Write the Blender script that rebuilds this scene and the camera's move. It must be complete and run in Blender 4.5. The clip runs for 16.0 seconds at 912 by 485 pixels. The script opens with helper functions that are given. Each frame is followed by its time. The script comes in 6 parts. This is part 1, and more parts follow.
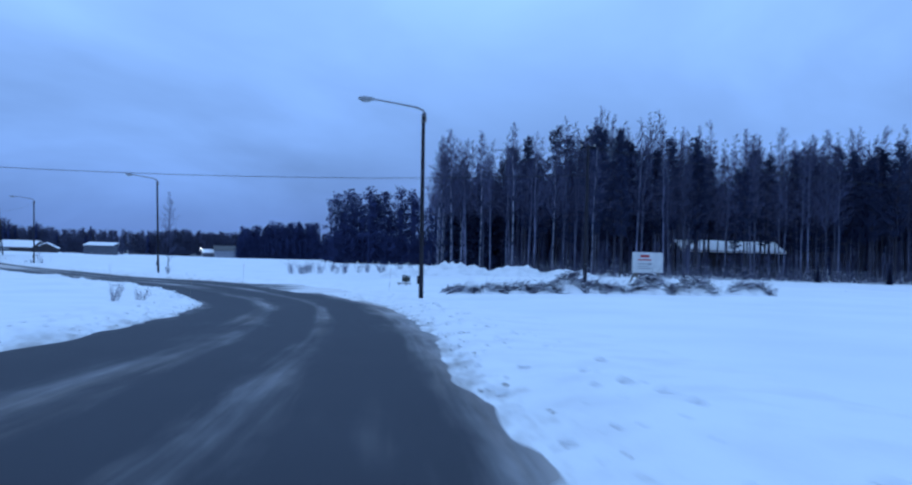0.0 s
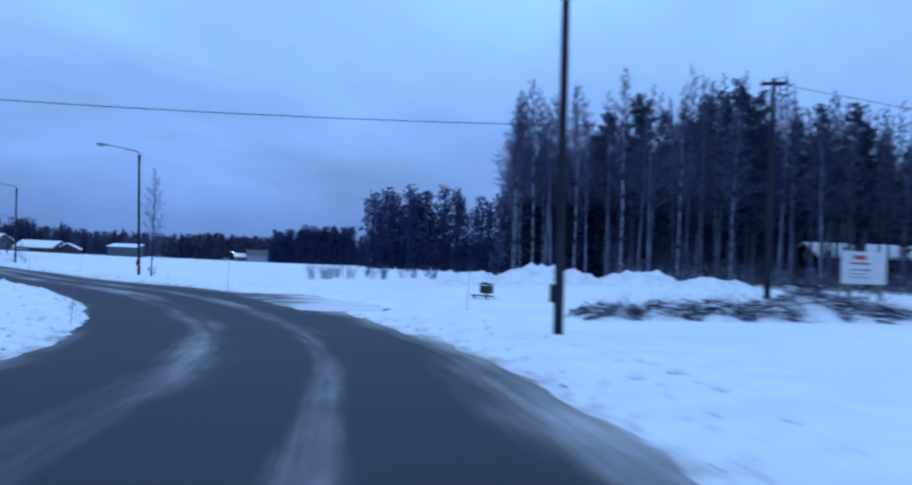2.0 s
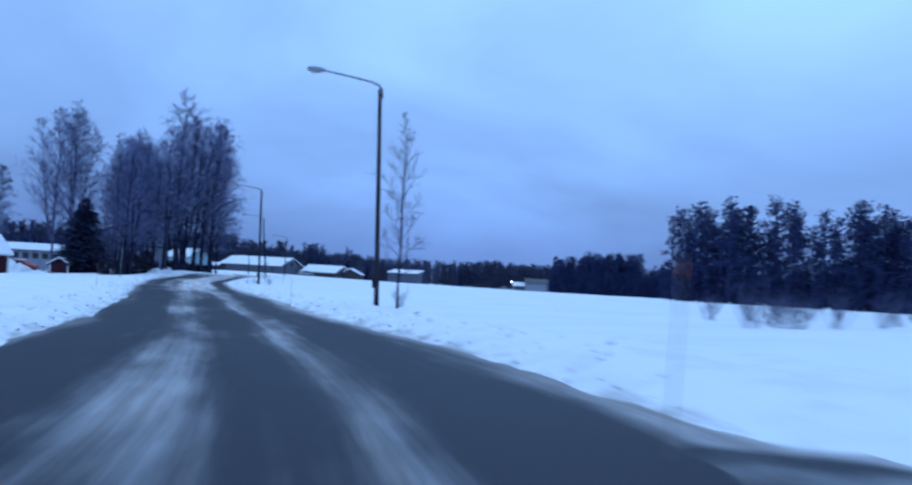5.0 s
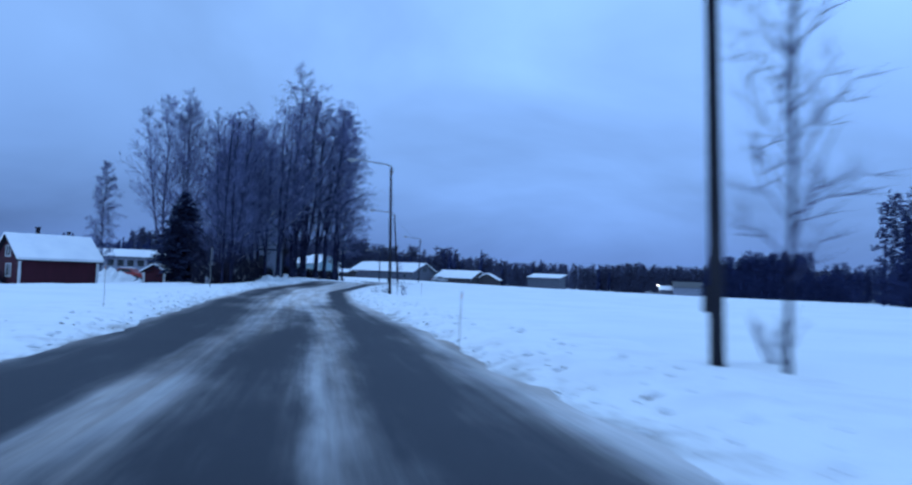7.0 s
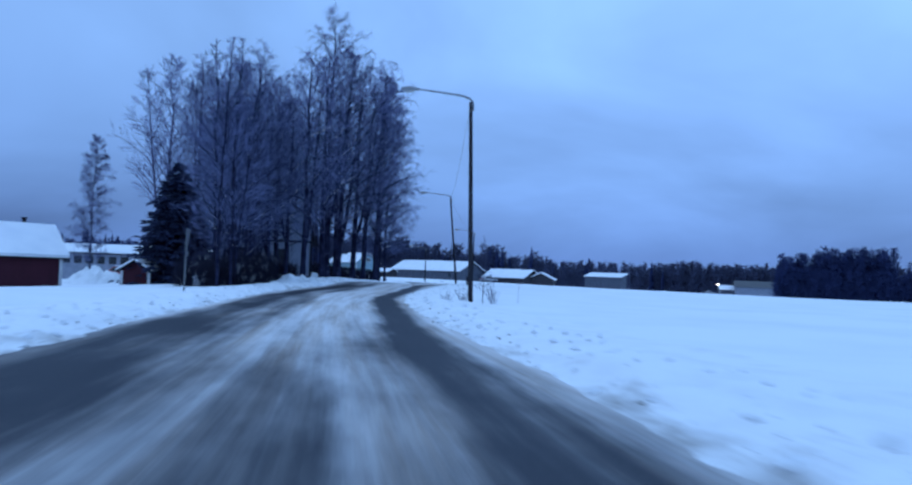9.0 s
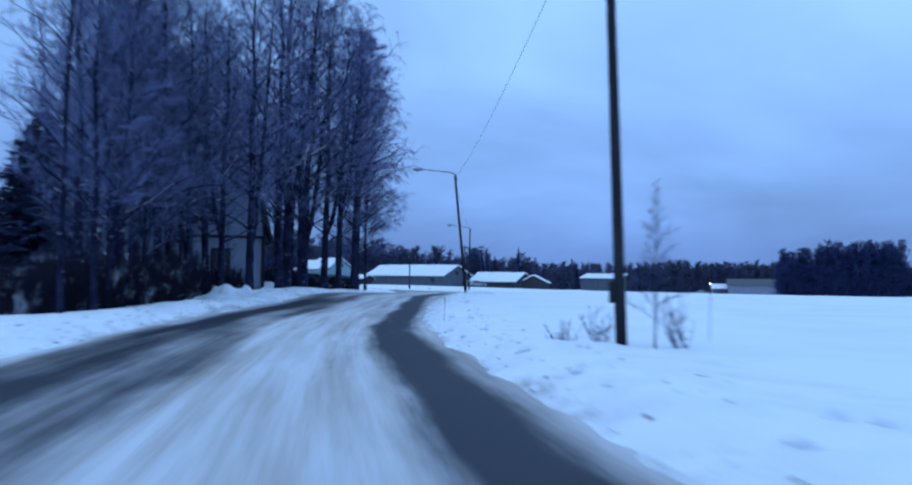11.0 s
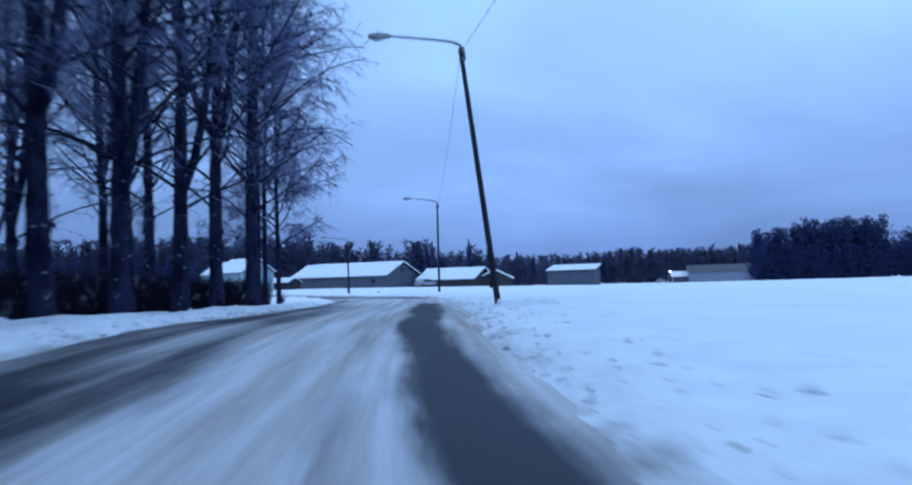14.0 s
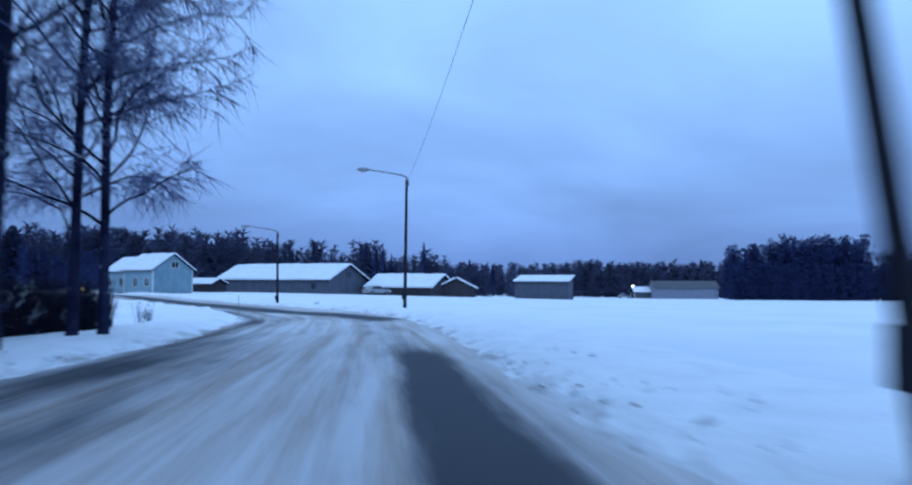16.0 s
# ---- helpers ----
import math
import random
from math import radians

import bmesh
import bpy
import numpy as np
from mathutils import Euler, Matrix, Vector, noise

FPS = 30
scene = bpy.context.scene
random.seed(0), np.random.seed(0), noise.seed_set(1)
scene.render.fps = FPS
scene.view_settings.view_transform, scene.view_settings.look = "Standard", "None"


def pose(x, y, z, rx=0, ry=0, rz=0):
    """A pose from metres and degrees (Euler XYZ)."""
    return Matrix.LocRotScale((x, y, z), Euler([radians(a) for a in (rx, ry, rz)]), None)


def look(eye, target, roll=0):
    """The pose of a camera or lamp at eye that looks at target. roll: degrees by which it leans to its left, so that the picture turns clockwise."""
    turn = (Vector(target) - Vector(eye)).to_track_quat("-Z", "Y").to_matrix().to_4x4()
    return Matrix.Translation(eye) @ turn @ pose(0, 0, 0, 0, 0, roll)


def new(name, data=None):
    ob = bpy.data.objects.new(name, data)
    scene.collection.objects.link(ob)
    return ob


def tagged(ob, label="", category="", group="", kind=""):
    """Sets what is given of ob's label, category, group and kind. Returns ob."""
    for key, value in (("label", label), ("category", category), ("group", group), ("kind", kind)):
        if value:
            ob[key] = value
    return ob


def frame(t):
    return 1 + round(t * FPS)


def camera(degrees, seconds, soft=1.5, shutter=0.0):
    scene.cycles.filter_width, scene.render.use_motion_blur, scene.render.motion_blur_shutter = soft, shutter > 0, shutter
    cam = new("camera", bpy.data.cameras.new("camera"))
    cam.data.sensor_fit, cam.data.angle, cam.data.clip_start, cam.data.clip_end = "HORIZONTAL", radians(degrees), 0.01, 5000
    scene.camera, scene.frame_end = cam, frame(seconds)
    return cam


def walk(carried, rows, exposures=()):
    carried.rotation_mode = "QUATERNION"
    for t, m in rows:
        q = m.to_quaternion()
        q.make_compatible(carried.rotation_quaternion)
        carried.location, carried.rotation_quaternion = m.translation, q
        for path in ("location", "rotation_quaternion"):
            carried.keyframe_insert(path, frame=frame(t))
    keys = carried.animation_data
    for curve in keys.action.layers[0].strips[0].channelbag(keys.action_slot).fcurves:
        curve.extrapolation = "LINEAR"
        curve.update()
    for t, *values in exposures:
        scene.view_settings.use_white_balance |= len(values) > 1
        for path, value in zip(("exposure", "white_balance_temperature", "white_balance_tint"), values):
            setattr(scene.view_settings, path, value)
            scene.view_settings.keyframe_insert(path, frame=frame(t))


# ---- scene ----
cam = camera(59.15, 16.0, soft=2.2, shutter=0.8)
PATH = [
    (0, (0.000, 0.000, 2.353), (-0.003, 19.999, 2.550), 1.56),
    (0.5, (-0.632, 4.718, 2.173), (-0.688, 24.717, 2.358), 1.55),
    (1, (-1.283, 9.478, 1.993), (-1.423, 29.477, 2.170), 1.58),
    (1.5, (-1.970, 14.279, 1.818), (-2.266, 34.275, 2.067), 1.87),
    (2, (-2.815, 19.084, 1.653), (-3.715, 39.061, 2.024), 2.27),
    (2.5, (-3.872, 23.856, 1.489), (-5.761, 43.762, 1.931), 3.00),
    (3, (-5.139, 28.565, 1.318), (-8.187, 48.328, 1.671), 2.84),
    (3.5, (-6.755, 33.192, 1.162), (-10.988, 52.730, 1.753), 3.27),
    (4, (-8.606, 37.776, 1.040), (-13.950, 57.038, 1.683), 3.29),
    (4.5, (-10.712, 42.303, 0.938), (-17.183, 61.213, 1.659), 3.30),
    (7, (-25.040, 63.488, 0.580), (-35.346, 80.609, 1.384), 2.29),
    (7.5, (-28.265, 67.348, 0.496), (-39.104, 84.144, 1.150), 2.60),
    (8, (-31.520, 71.121, 0.417), (-42.610, 87.748, 1.162), 2.40),
    (10.5, (-47.903, 89.771, 0.220), (-58.620, 106.634, 1.105), 0.84),
    (11, (-51.151, 93.609, 0.216), (-61.608, 110.634, 1.127), 0.60),
    (11.5, (-54.305, 97.592, 0.211), (-64.559, 114.744, 1.036), 0.39),
    (12, (-57.421, 101.662, 0.199), (-67.519, 118.906, 1.023), -0.23),
    (12.5, (-60.521, 105.774, 0.186), (-70.466, 123.102, 1.097), 0.40),
    (13, (-63.600, 109.906, 0.178), (-73.152, 127.455, 1.073), 0.53),
    (13.5, (-66.583, 114.105, 0.176), (-75.838, 131.813, 1.050), -0.55),
    (14, (-69.498, 118.354, 0.177), (-78.418, 136.234, 1.027), -1.91),
    (14.5, (-72.263, 122.693, 0.193), (-80.857, 140.731, 1.079), -1.86),
    (15, (-74.857, 127.131, 0.232), (-82.939, 145.392, 1.339), -0.86),
    (15.5, (-77.455, 131.560, 0.291), (-85.222, 149.956, 1.417), -0.06),
    (16, (-80.146, 135.921, 0.364), (-87.839, 154.355, 1.377), 0.22),
]
walk(cam, [(t, look(eye, target, roll)) for t, eye, target, roll in PATH],
     [(0, -0.02, 6550, 15), (1.5, 0.0, 6550, 15), (3, 0.1, 6600, 15), (4.5, 0.16, 6650, 14), (7, 0.02, 6550, 13), (8, 0.0, 6550, 13),
      (10.5, 0.06, 6600, 12), (12.5, 0.18, 6950, 14), (14.5, 0.18, 6950, 14), (16, 0.12, 6720, 13)])

# ---------------------------------------------------------------- world and light
world = bpy.data.worlds.new("overcast_dusk")
scene.world = world
world.use_nodes = True
wt = world.node_tree
wt.nodes.clear()


def wnode(kind, **values):
    n = wt.nodes.new(kind)
    for k, v in values.items():
        n.inputs[k].default_value = v
    return n


SUN_UP, SUN_TURN = radians(6), radians(200)
sky = wt.nodes.new("ShaderNodeTexSky")
sky.sky_type, sky.sun_disc, sky.sun_elevation, sky.sun_rotation = "NISHITA", False, SUN_UP, SUN_TURN
coord = wt.nodes.new("ShaderNodeTexCoord")
sep = wt.nodes.new("ShaderNodeSeparateXYZ")
wt.links.new(coord.outputs["Generated"], sep.inputs[0])
# an overcast dome: the zenith is brighter than the horizon
dome = wt.nodes.new("ShaderNodeValToRGB")
dome.color_ramp.elements[0].position, dome.color_ramp.elements[0].color = 0.0, (0.12, 0.25, 0.62, 1)
dome.color_ramp.elements[1].position, dome.color_ramp.elements[1].color = 0.75, (0.40, 0.78, 1.44, 1)
for at, c in ((0.035, (0.140, 0.300, 0.72, 1)), (0.12, (0.232, 0.480, 1.04, 1)), (0.25, (0.285, 0.575, 1.17, 1))):
    e = dome.color_ramp.elements.new(at)
    e.color = c
wt.links.new(sep.outputs["Z"], dome.inputs[0])
# cloud relief, flattened towards the horizon
lift = wt.nodes.new("ShaderNodeMath")
lift.operation, lift.inputs[1].default_value = "ADD", 0.30
wt.links.new(sep.outputs["Z"], lift.inputs[0])
flat = wt.nodes.new("ShaderNodeVectorMath")
flat.operation = "DIVIDE"
comb = wt.nodes.new("ShaderNodeCombineXYZ")
for k in range(3):
    wt.links.new(lift.outputs[0], comb.inputs[k])
wt.links.new(coord.outputs["Generated"], flat.inputs[0])
wt.links.new(comb.outputs[0], flat.inputs[1])
clouds = wnode("ShaderNodeTexNoise", Scale=0.95, Detail=5.0, Roughness=0.5)
clouds.inputs["Distortion"].default_value = 0.5
wt.links.new(flat.outputs[0], clouds.inputs["Vector"])
relief = wt.nodes.new("ShaderNodeMapRange")
relief.inputs[1].default_value, relief.inputs[2].default_value = 0.3, 0.72
relief.inputs[3].default_value, relief.inputs[4].default_value = 0.74, 1.20
wt.links.new(clouds.outputs["Fac"], relief.inputs[0])
deck = wt.nodes.new("ShaderNodeVectorMath")
deck.operation = "SCALE"
wt.links.new(dome.outputs[0], deck.inputs[0])
wt.links.new(relief.outputs[0], deck.inputs["Scale"])
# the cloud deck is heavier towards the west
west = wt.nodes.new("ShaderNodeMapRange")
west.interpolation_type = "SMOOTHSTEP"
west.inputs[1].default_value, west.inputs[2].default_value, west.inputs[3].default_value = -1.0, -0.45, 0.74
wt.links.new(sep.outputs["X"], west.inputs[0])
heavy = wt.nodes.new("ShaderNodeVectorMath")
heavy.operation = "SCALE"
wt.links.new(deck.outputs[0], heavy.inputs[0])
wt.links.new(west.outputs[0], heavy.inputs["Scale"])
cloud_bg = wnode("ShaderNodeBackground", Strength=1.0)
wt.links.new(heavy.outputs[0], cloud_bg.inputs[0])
sky_bg = wnode("ShaderNodeBackground", Strength=0.05)
wt.links.new(sky.outputs[0], sky_bg.inputs[0])
both = wt.nodes.new("ShaderNodeMixShader")
both.inputs[0].default_value = 0.94
wout = wt.nodes.new("ShaderNodeOutputWorld")
wt.links.new(sky_bg.outputs[0], both.inputs[1])
wt.links.new(cloud_bg.outputs[0], both.inputs[2])
wt.links.new(both.outputs[0], wout.inputs[0])

sun = new("sun", bpy.data.lights.new("sun", "SUN"))
sun.data.energy, sun.data.angle, sun.data.color = 0.25, radians(40), (0.55, 0.75, 1.0)
sun.matrix_world = look((0, 0, 60), (20, 50, 0))


# ---------------------------------------------------------------- materials
def material(name, colour, rough=0.8, other=None, scale=6.0, detail=4.0, mix=(0.35, 0.7), stretch=(1, 1, 1), bump=0.2,
             fine=40.0, metal=0.0, vary=0.0, spec=0.3, coords="Object"):
    """Two tones mixed by noise at two scales, with fine relief."""
    m = bpy.data.materials.new(name)
    m.use_nodes = True
    t = m.node_tree
    b = t.nodes["Principled BSDF"]
    b.inputs["Roughness"].default_value, b.inputs["Metallic"].default_value = rough, metal
    b.inputs["Specular IOR Level"].default_value = spec
    tc = t.nodes.new("ShaderNodeTexCoord")
    mp = t.nodes.new("ShaderNodeMapping")
    mp.inputs["Scale"].default_value = stretch
    t.links.new(tc.outputs[coords], mp.inputs[0])
    n1 = t.nodes.new("ShaderNodeTexNoise")
    n1.inputs["Scale"].default_value, n1.inputs["Detail"].default_value = scale, detail
    t.links.new(mp.outputs[0], n1.inputs["Vector"])
    mr = t.nodes.new("ShaderNodeMapRange")
    mr.inputs[1].default_value, mr.inputs[2].default_value = mix
    t.links.new(n1.outputs["Fac"], mr.inputs[0])
    mx = t.nodes.new("ShaderNodeMix")
    mx.data_type = "RGBA"
    t.links.new(mr.outputs[0], mx.inputs[0])
    mx.inputs[6].default_value = (*colour, 1)
    mx.inputs[7].default_value = (*(other or [c * 0.7 for c in colour]), 1)
    last = mx.outputs[2]
    n2 = t.nodes.new("ShaderNodeTexNoise")
    n2.inputs["Scale"].default_value, n2.inputs["Detail"].default_value = fine, 3.0
    t.links.new(mp.outputs[0], n2.inputs["Vector"])
    if vary:
        info = t.nodes.new("ShaderNodeObjectInfo")
        hs = t.nodes.new("ShaderNodeHueSaturation")
        vr = t.nodes.new("ShaderNodeMapRange")
        vr.inputs[3].default_value, vr.inputs[4].default_value = 1 - vary, 1 + vary
        t.links.new(info.outputs["Random"], vr.inputs[0])
        t.links.new(vr.outputs[0], hs.inputs["Value"])
        t.links.new(last, hs.inputs["Color"])
        last = hs.outputs[0]
    t.links.new(last, b.inputs["Base Color"])
    if bump:
        add = t.nodes.new("ShaderNodeMath")
        add.operation = "ADD"
        t.links.new(n1.outputs["Fac"], add.inputs[0])
        t.links.new(n2.outputs["Fac"], add.inputs[1])
        bp = t.nodes.new("ShaderNodeBump")
        bp.inputs["Strength"].default_value, bp.inputs["Distance"].default_value = bump, 0.05
        t.links.new(add.outputs[0], bp.inputs["Height"])
        t.links.new(bp.outputs[0], b.inputs["Normal"])
    return m


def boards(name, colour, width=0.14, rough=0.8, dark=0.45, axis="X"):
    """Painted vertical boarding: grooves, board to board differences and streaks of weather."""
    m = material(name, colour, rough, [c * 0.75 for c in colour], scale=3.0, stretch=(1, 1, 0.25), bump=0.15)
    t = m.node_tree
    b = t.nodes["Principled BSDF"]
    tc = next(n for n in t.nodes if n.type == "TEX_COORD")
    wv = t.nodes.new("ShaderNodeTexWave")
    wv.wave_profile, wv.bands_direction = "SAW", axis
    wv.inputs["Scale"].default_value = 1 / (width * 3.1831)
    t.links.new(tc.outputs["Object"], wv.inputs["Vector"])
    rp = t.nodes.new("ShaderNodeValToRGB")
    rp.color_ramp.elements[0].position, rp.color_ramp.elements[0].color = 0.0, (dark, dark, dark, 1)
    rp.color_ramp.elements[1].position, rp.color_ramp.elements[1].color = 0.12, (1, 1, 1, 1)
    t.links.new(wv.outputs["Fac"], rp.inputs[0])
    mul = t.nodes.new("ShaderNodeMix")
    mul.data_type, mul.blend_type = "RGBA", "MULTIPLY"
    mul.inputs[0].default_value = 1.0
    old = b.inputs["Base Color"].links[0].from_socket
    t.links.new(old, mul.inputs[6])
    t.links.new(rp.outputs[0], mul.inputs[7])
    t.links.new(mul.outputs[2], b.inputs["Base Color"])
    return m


def flecked(m, scale=7.0, lo=0.64, hi=0.76, colour=(0.34, 0.37, 0.46)):
    """Snow plastered in small patches on a bark."""
    t = m.node_tree
    b = t.nodes["Principled BSDF"]
    tc = next(n for n in t.nodes if n.type == "TEX_COORD")
    n = t.nodes.new("ShaderNodeTexNoise")
    n.inputs["Scale"].default_value, n.inputs["Detail"].default_value = scale, 6.0
    t.links.new(tc.outputs["Object"], n.inputs["Vector"])
    mr = t.nodes.new("ShaderNodeMapRange")
    mr.inputs[1].default_value, mr.inputs[2].default_value = lo, hi
    t.links.new(n.outputs["Fac"], mr.inputs[0])
    mx = t.nodes.new("ShaderNodeMix")
    mx.data_type = "RGBA"
    t.links.new(mr.outputs[0], mx.inputs[0])
    t.links.new(b.inputs["Base Color"].links[0].from_socket, mx.inputs[6])
    mx.inputs[7].default_value = (*colour, 1)
    t.links.new(mx.outputs[2], b.inputs["Base Color"])
    return m


M_SNOW = material("field_snow", (0.88, 0.89, 0.90), 0.75, (0.79, 0.81, 0.845), scale=0.22, detail=8.0, mix=(0.42, 0.75), bump=0.5, fine=2.2, spec=0.2)
M_ROOFSNOW = material("roof_snow", (0.86, 0.87, 0.89), 0.7, (0.78, 0.8, 0.84), scale=0.8, bump=0.35, fine=5.0, spec=0.2)
M_HEAP = material("ploughed_snow", (0.80, 0.82, 0.84), 0.8, (0.62, 0.64, 0.66), scale=1.6, detail=8.0, mix=(0.45, 0.72), bump=0.8, fine=7.0, spec=0.2)
M_BIRCH = flecked(material("birch_bark", (0.30, 0.315, 0.40), 0.85, (0.034, 0.036, 0.060), scale=1.3, detail=7.0, mix=(0.38, 0.64), stretch=(1, 1, 1.0), bump=0.5, fine=16.0, vary=0.4, spec=0.06), 3.2, 0.53, 0.61, (0.020, 0.022, 0.040))
M_DULLBIRCH = material("dull_birch_bark", (0.145, 0.155, 0.230), 0.9, (0.028, 0.031, 0.058), scale=0.9, detail=7.0, mix=(0.4, 0.7), stretch=(1, 1, 0.7), bump=0.5, fine=16.0, vary=0.55, spec=0.06)
M_OLDBARK = flecked(material("old_bark", (0.024, 0.027, 0.060), 0.95, (0.008, 0.009, 0.025), scale=3.2, detail=7.0, mix=(0.4, 0.62), stretch=(1, 1, 0.5), bump=0.9, fine=18.0, vary=0.2, spec=0.06))
M_TWIG = material("twig_bark", (0.095, 0.100, 0.168), 0.9, (0.050, 0.054, 0.098), scale=4.0, bump=0.0, vary=0.2, spec=0.06)
M_FROST = material("frosted_twig", (0.175, 0.195, 0.330), 0.9, (0.065, 0.075, 0.146), scale=0.9, detail=5.0, mix=(0.42, 0.62), bump=0.0, vary=0.2, spec=0.06)
M_PINEBARK = material("pine_bark", (0.075, 0.074, 0.098), 0.95, (0.028, 0.029, 0.046), scale=3.0, detail=6.0, stretch=(1, 1, 0.4), bump=0.8, fine=14.0, vary=0.2, spec=0.06)
M_NEEDLE = material("needles", (0.042, 0.055, 0.110), 0.9, (0.024, 0.032, 0.070), scale=1.5, bump=0.0, vary=0.2, spec=0.06)
# bluer than the near needles: distance haze is mixed into the colour
M_FARHAZE = material("far_wood", (0.038, 0.052, 0.132), 0.95, (0.023, 0.032, 0.086), scale=0.35, bump=0.0, spec=0.06)
# pale blue base colour stands in for haze over the far birches
M_HAZEWOOD = material("haze_wood", (0.080, 0.088, 0.145), 0.95, (0.045, 0.050, 0.090), scale=0.12, detail=5.0, bump=0.0, spec=0.06)
# lifted towards pale blue: the haze inside the wood is painted in
M_HAZYUNDERWOOD = material("hazy_underwood", (0.11, 0.12, 0.205), 0.95, (0.06, 0.067, 0.125), scale=0.3, bump=0.0, spec=0.06)
M_POLE = material("tarred_pole", (0.034, 0.033, 0.042), 0.85, (0.018, 0.018, 0.025), scale=5.0, stretch=(1, 1, 0.15), bump=0.5, fine=30.0, spec=0.06)
M_STEEL = material("galvanised_steel", (0.20, 0.21, 0.22), 0.5, (0.14, 0.145, 0.15), scale=9.0, metal=0.6, bump=0.1)
M_HEAD = material("lamp_housing", (0.30, 0.31, 0.32), 0.45, (0.22, 0.23, 0.24), scale=7.0, bump=0.05)
M_LENS = material("lamp_glass", (0.42, 0.43, 0.42), 0.2, (0.36, 0.37, 0.36), scale=7.0, bump=0.0, spec=0.6)
M_WIRE = material("wire", (0.03, 0.03, 0.032), 0.7, scale=3.0, bump=0.0)
M_RED = boards("red_boarding", (0.060, 0.009, 0.020))
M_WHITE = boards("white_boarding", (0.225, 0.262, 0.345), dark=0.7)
M_WHITEPAINT = material("white_trim", (0.62, 0.63, 0.63), 0.6, (0.5, 0.51, 0.52), scale=3.0, bump=0.05)
M_DARKTRIM = material("dark_trim", (0.024, 0.024, 0.034), 0.7, (0.014, 0.014, 0.022), scale=4.0, bump=0.05, spec=0.06)
M_GREYBOARD = boards("grey_boarding", (0.105, 0.118, 0.155), 0.2)
M_BROWN = boards("brown_boarding", (0.055, 0.05, 0.06), 0.2)
M_PALEBLUE = boards("pale_boarding", (0.27, 0.42, 0.48), 0.2, dark=0.75)
M_RENDER = material("pale_plaster", (0.27, 0.29, 0.35), 0.85, (0.20, 0.22, 0.27), scale=1.5, bump=0.1)
M_PLINTH = material("concrete_plinth", (0.15, 0.155, 0.17), 0.9, (0.10, 0.105, 0.12), scale=3.0, bump=0.3)
M_PANE = material("window_pane", (0.02, 0.024, 0.03), 0.08, (0.03, 0.034, 0.04), scale=2.0, bump=0.0, spec=0.5)
M_SIGN = material("sign_panel", (0.55, 0.56, 0.55), 0.5, (0.46, 0.47, 0.47), scale=2.0, bump=0.0)
M_SIGNBACK = material("sign_back", (0.06, 0.066, 0.085), 0.5, (0.045, 0.05, 0.065), scale=4.0, bump=0.0)
M_SIGNRED = material("sign_red", (0.45, 0.05, 0.06), 0.5, scale=3.0, bump=0.0)
M_SIGNGREY = material("sign_grey", (0.18, 0.19, 0.22), 0.5, scale=3.0, bump=0.0)
M_TIMBER = material("grey_timber", (0.20, 0.175, 0.15), 0.85, (0.13, 0.115, 0.10), scale=5.0, stretch=(1, 1, 0.3), bump=0.3)
M_BRUSH = flecked(material("cut_brush", (0.10, 0.10, 0.15), 0.95, (0.028, 0.030, 0.050), scale=2.2, mix=(0.4, 0.6), bump=0.0, spec=0.06), 3.0, 0.54, 0.66, (0.5, 0.53, 0.6))
M_HEDGE = flecked(material("hedge_twigs", (0.024, 0.024, 0.042), 0.95, (0.012, 0.012, 0.024), scale=2.0, bump=0.0, spec=0.06), 1.6, 0.60, 0.70, (0.5, 0.53, 0.6))
M_BOX = material("mailbox_plastic", (0.03, 0.035, 0.03), 0.5, scale=5.0, bump=0.05)
M_STAKE = material("stake_wood", (0.28, 0.25, 0.22), 0.8, (0.18, 0.16, 0.15), scale=6.0, bump=0.1)
M_ORANGE = material("stake_reflector", (0.5, 0.16, 0.04), 0.5, scale=6.0, bump=0.0)
M_CARRED = material("red_car_paint", (0.35, 0.02, 0.02), 0.3, (0.28, 0.02, 0.02), scale=2.0, bump=0.0, spec=0.5)
M_CARGREY = material("silver_car_paint", (0.32, 0.33, 0.35), 0.3, (0.28, 0.29, 0.31), scale=2.0, bump=0.0, spec=0.5)
M_RUBBER = material("rubber", (0.02, 0.02, 0.02), 0.9, scale=6.0, bump=0.1)
M_ROOFTIN = material("roof_sheet", (0.10, 0.10, 0.105), 0.6, (0.07, 0.07, 0.075), scale=3.0, bump=0.1)
M_TAILRED = material("tail_lamp_red", (0.4, 0.02, 0.02), 0.3, scale=5.0, bump=0.0)
M_GRASS = material("dead_grass", (0.15, 0.12, 0.085), 0.9, (0.09, 0.07, 0.055), scale=3.0, bump=0.0)


def glowing(name, colour, strength):
    m = bpy.data.materials.new(name)
    m.use_nodes = True
    b = m.node_tree.nodes["Principled BSDF"]
    b.inputs["Base Color"].default_value = (*colour, 1)
    b.inputs["Emission Color"].default_value = (*colour, 1)
    b.inputs["Emission Strength"].default_value = strength
    return m


M_YARDLIGHT = glowing("yard_light", (1.0, 0.95, 0.85), 14.0)
M_WARMLIGHT = glowing("porch_light", (1.0, 0.75, 0.35), 9.0)


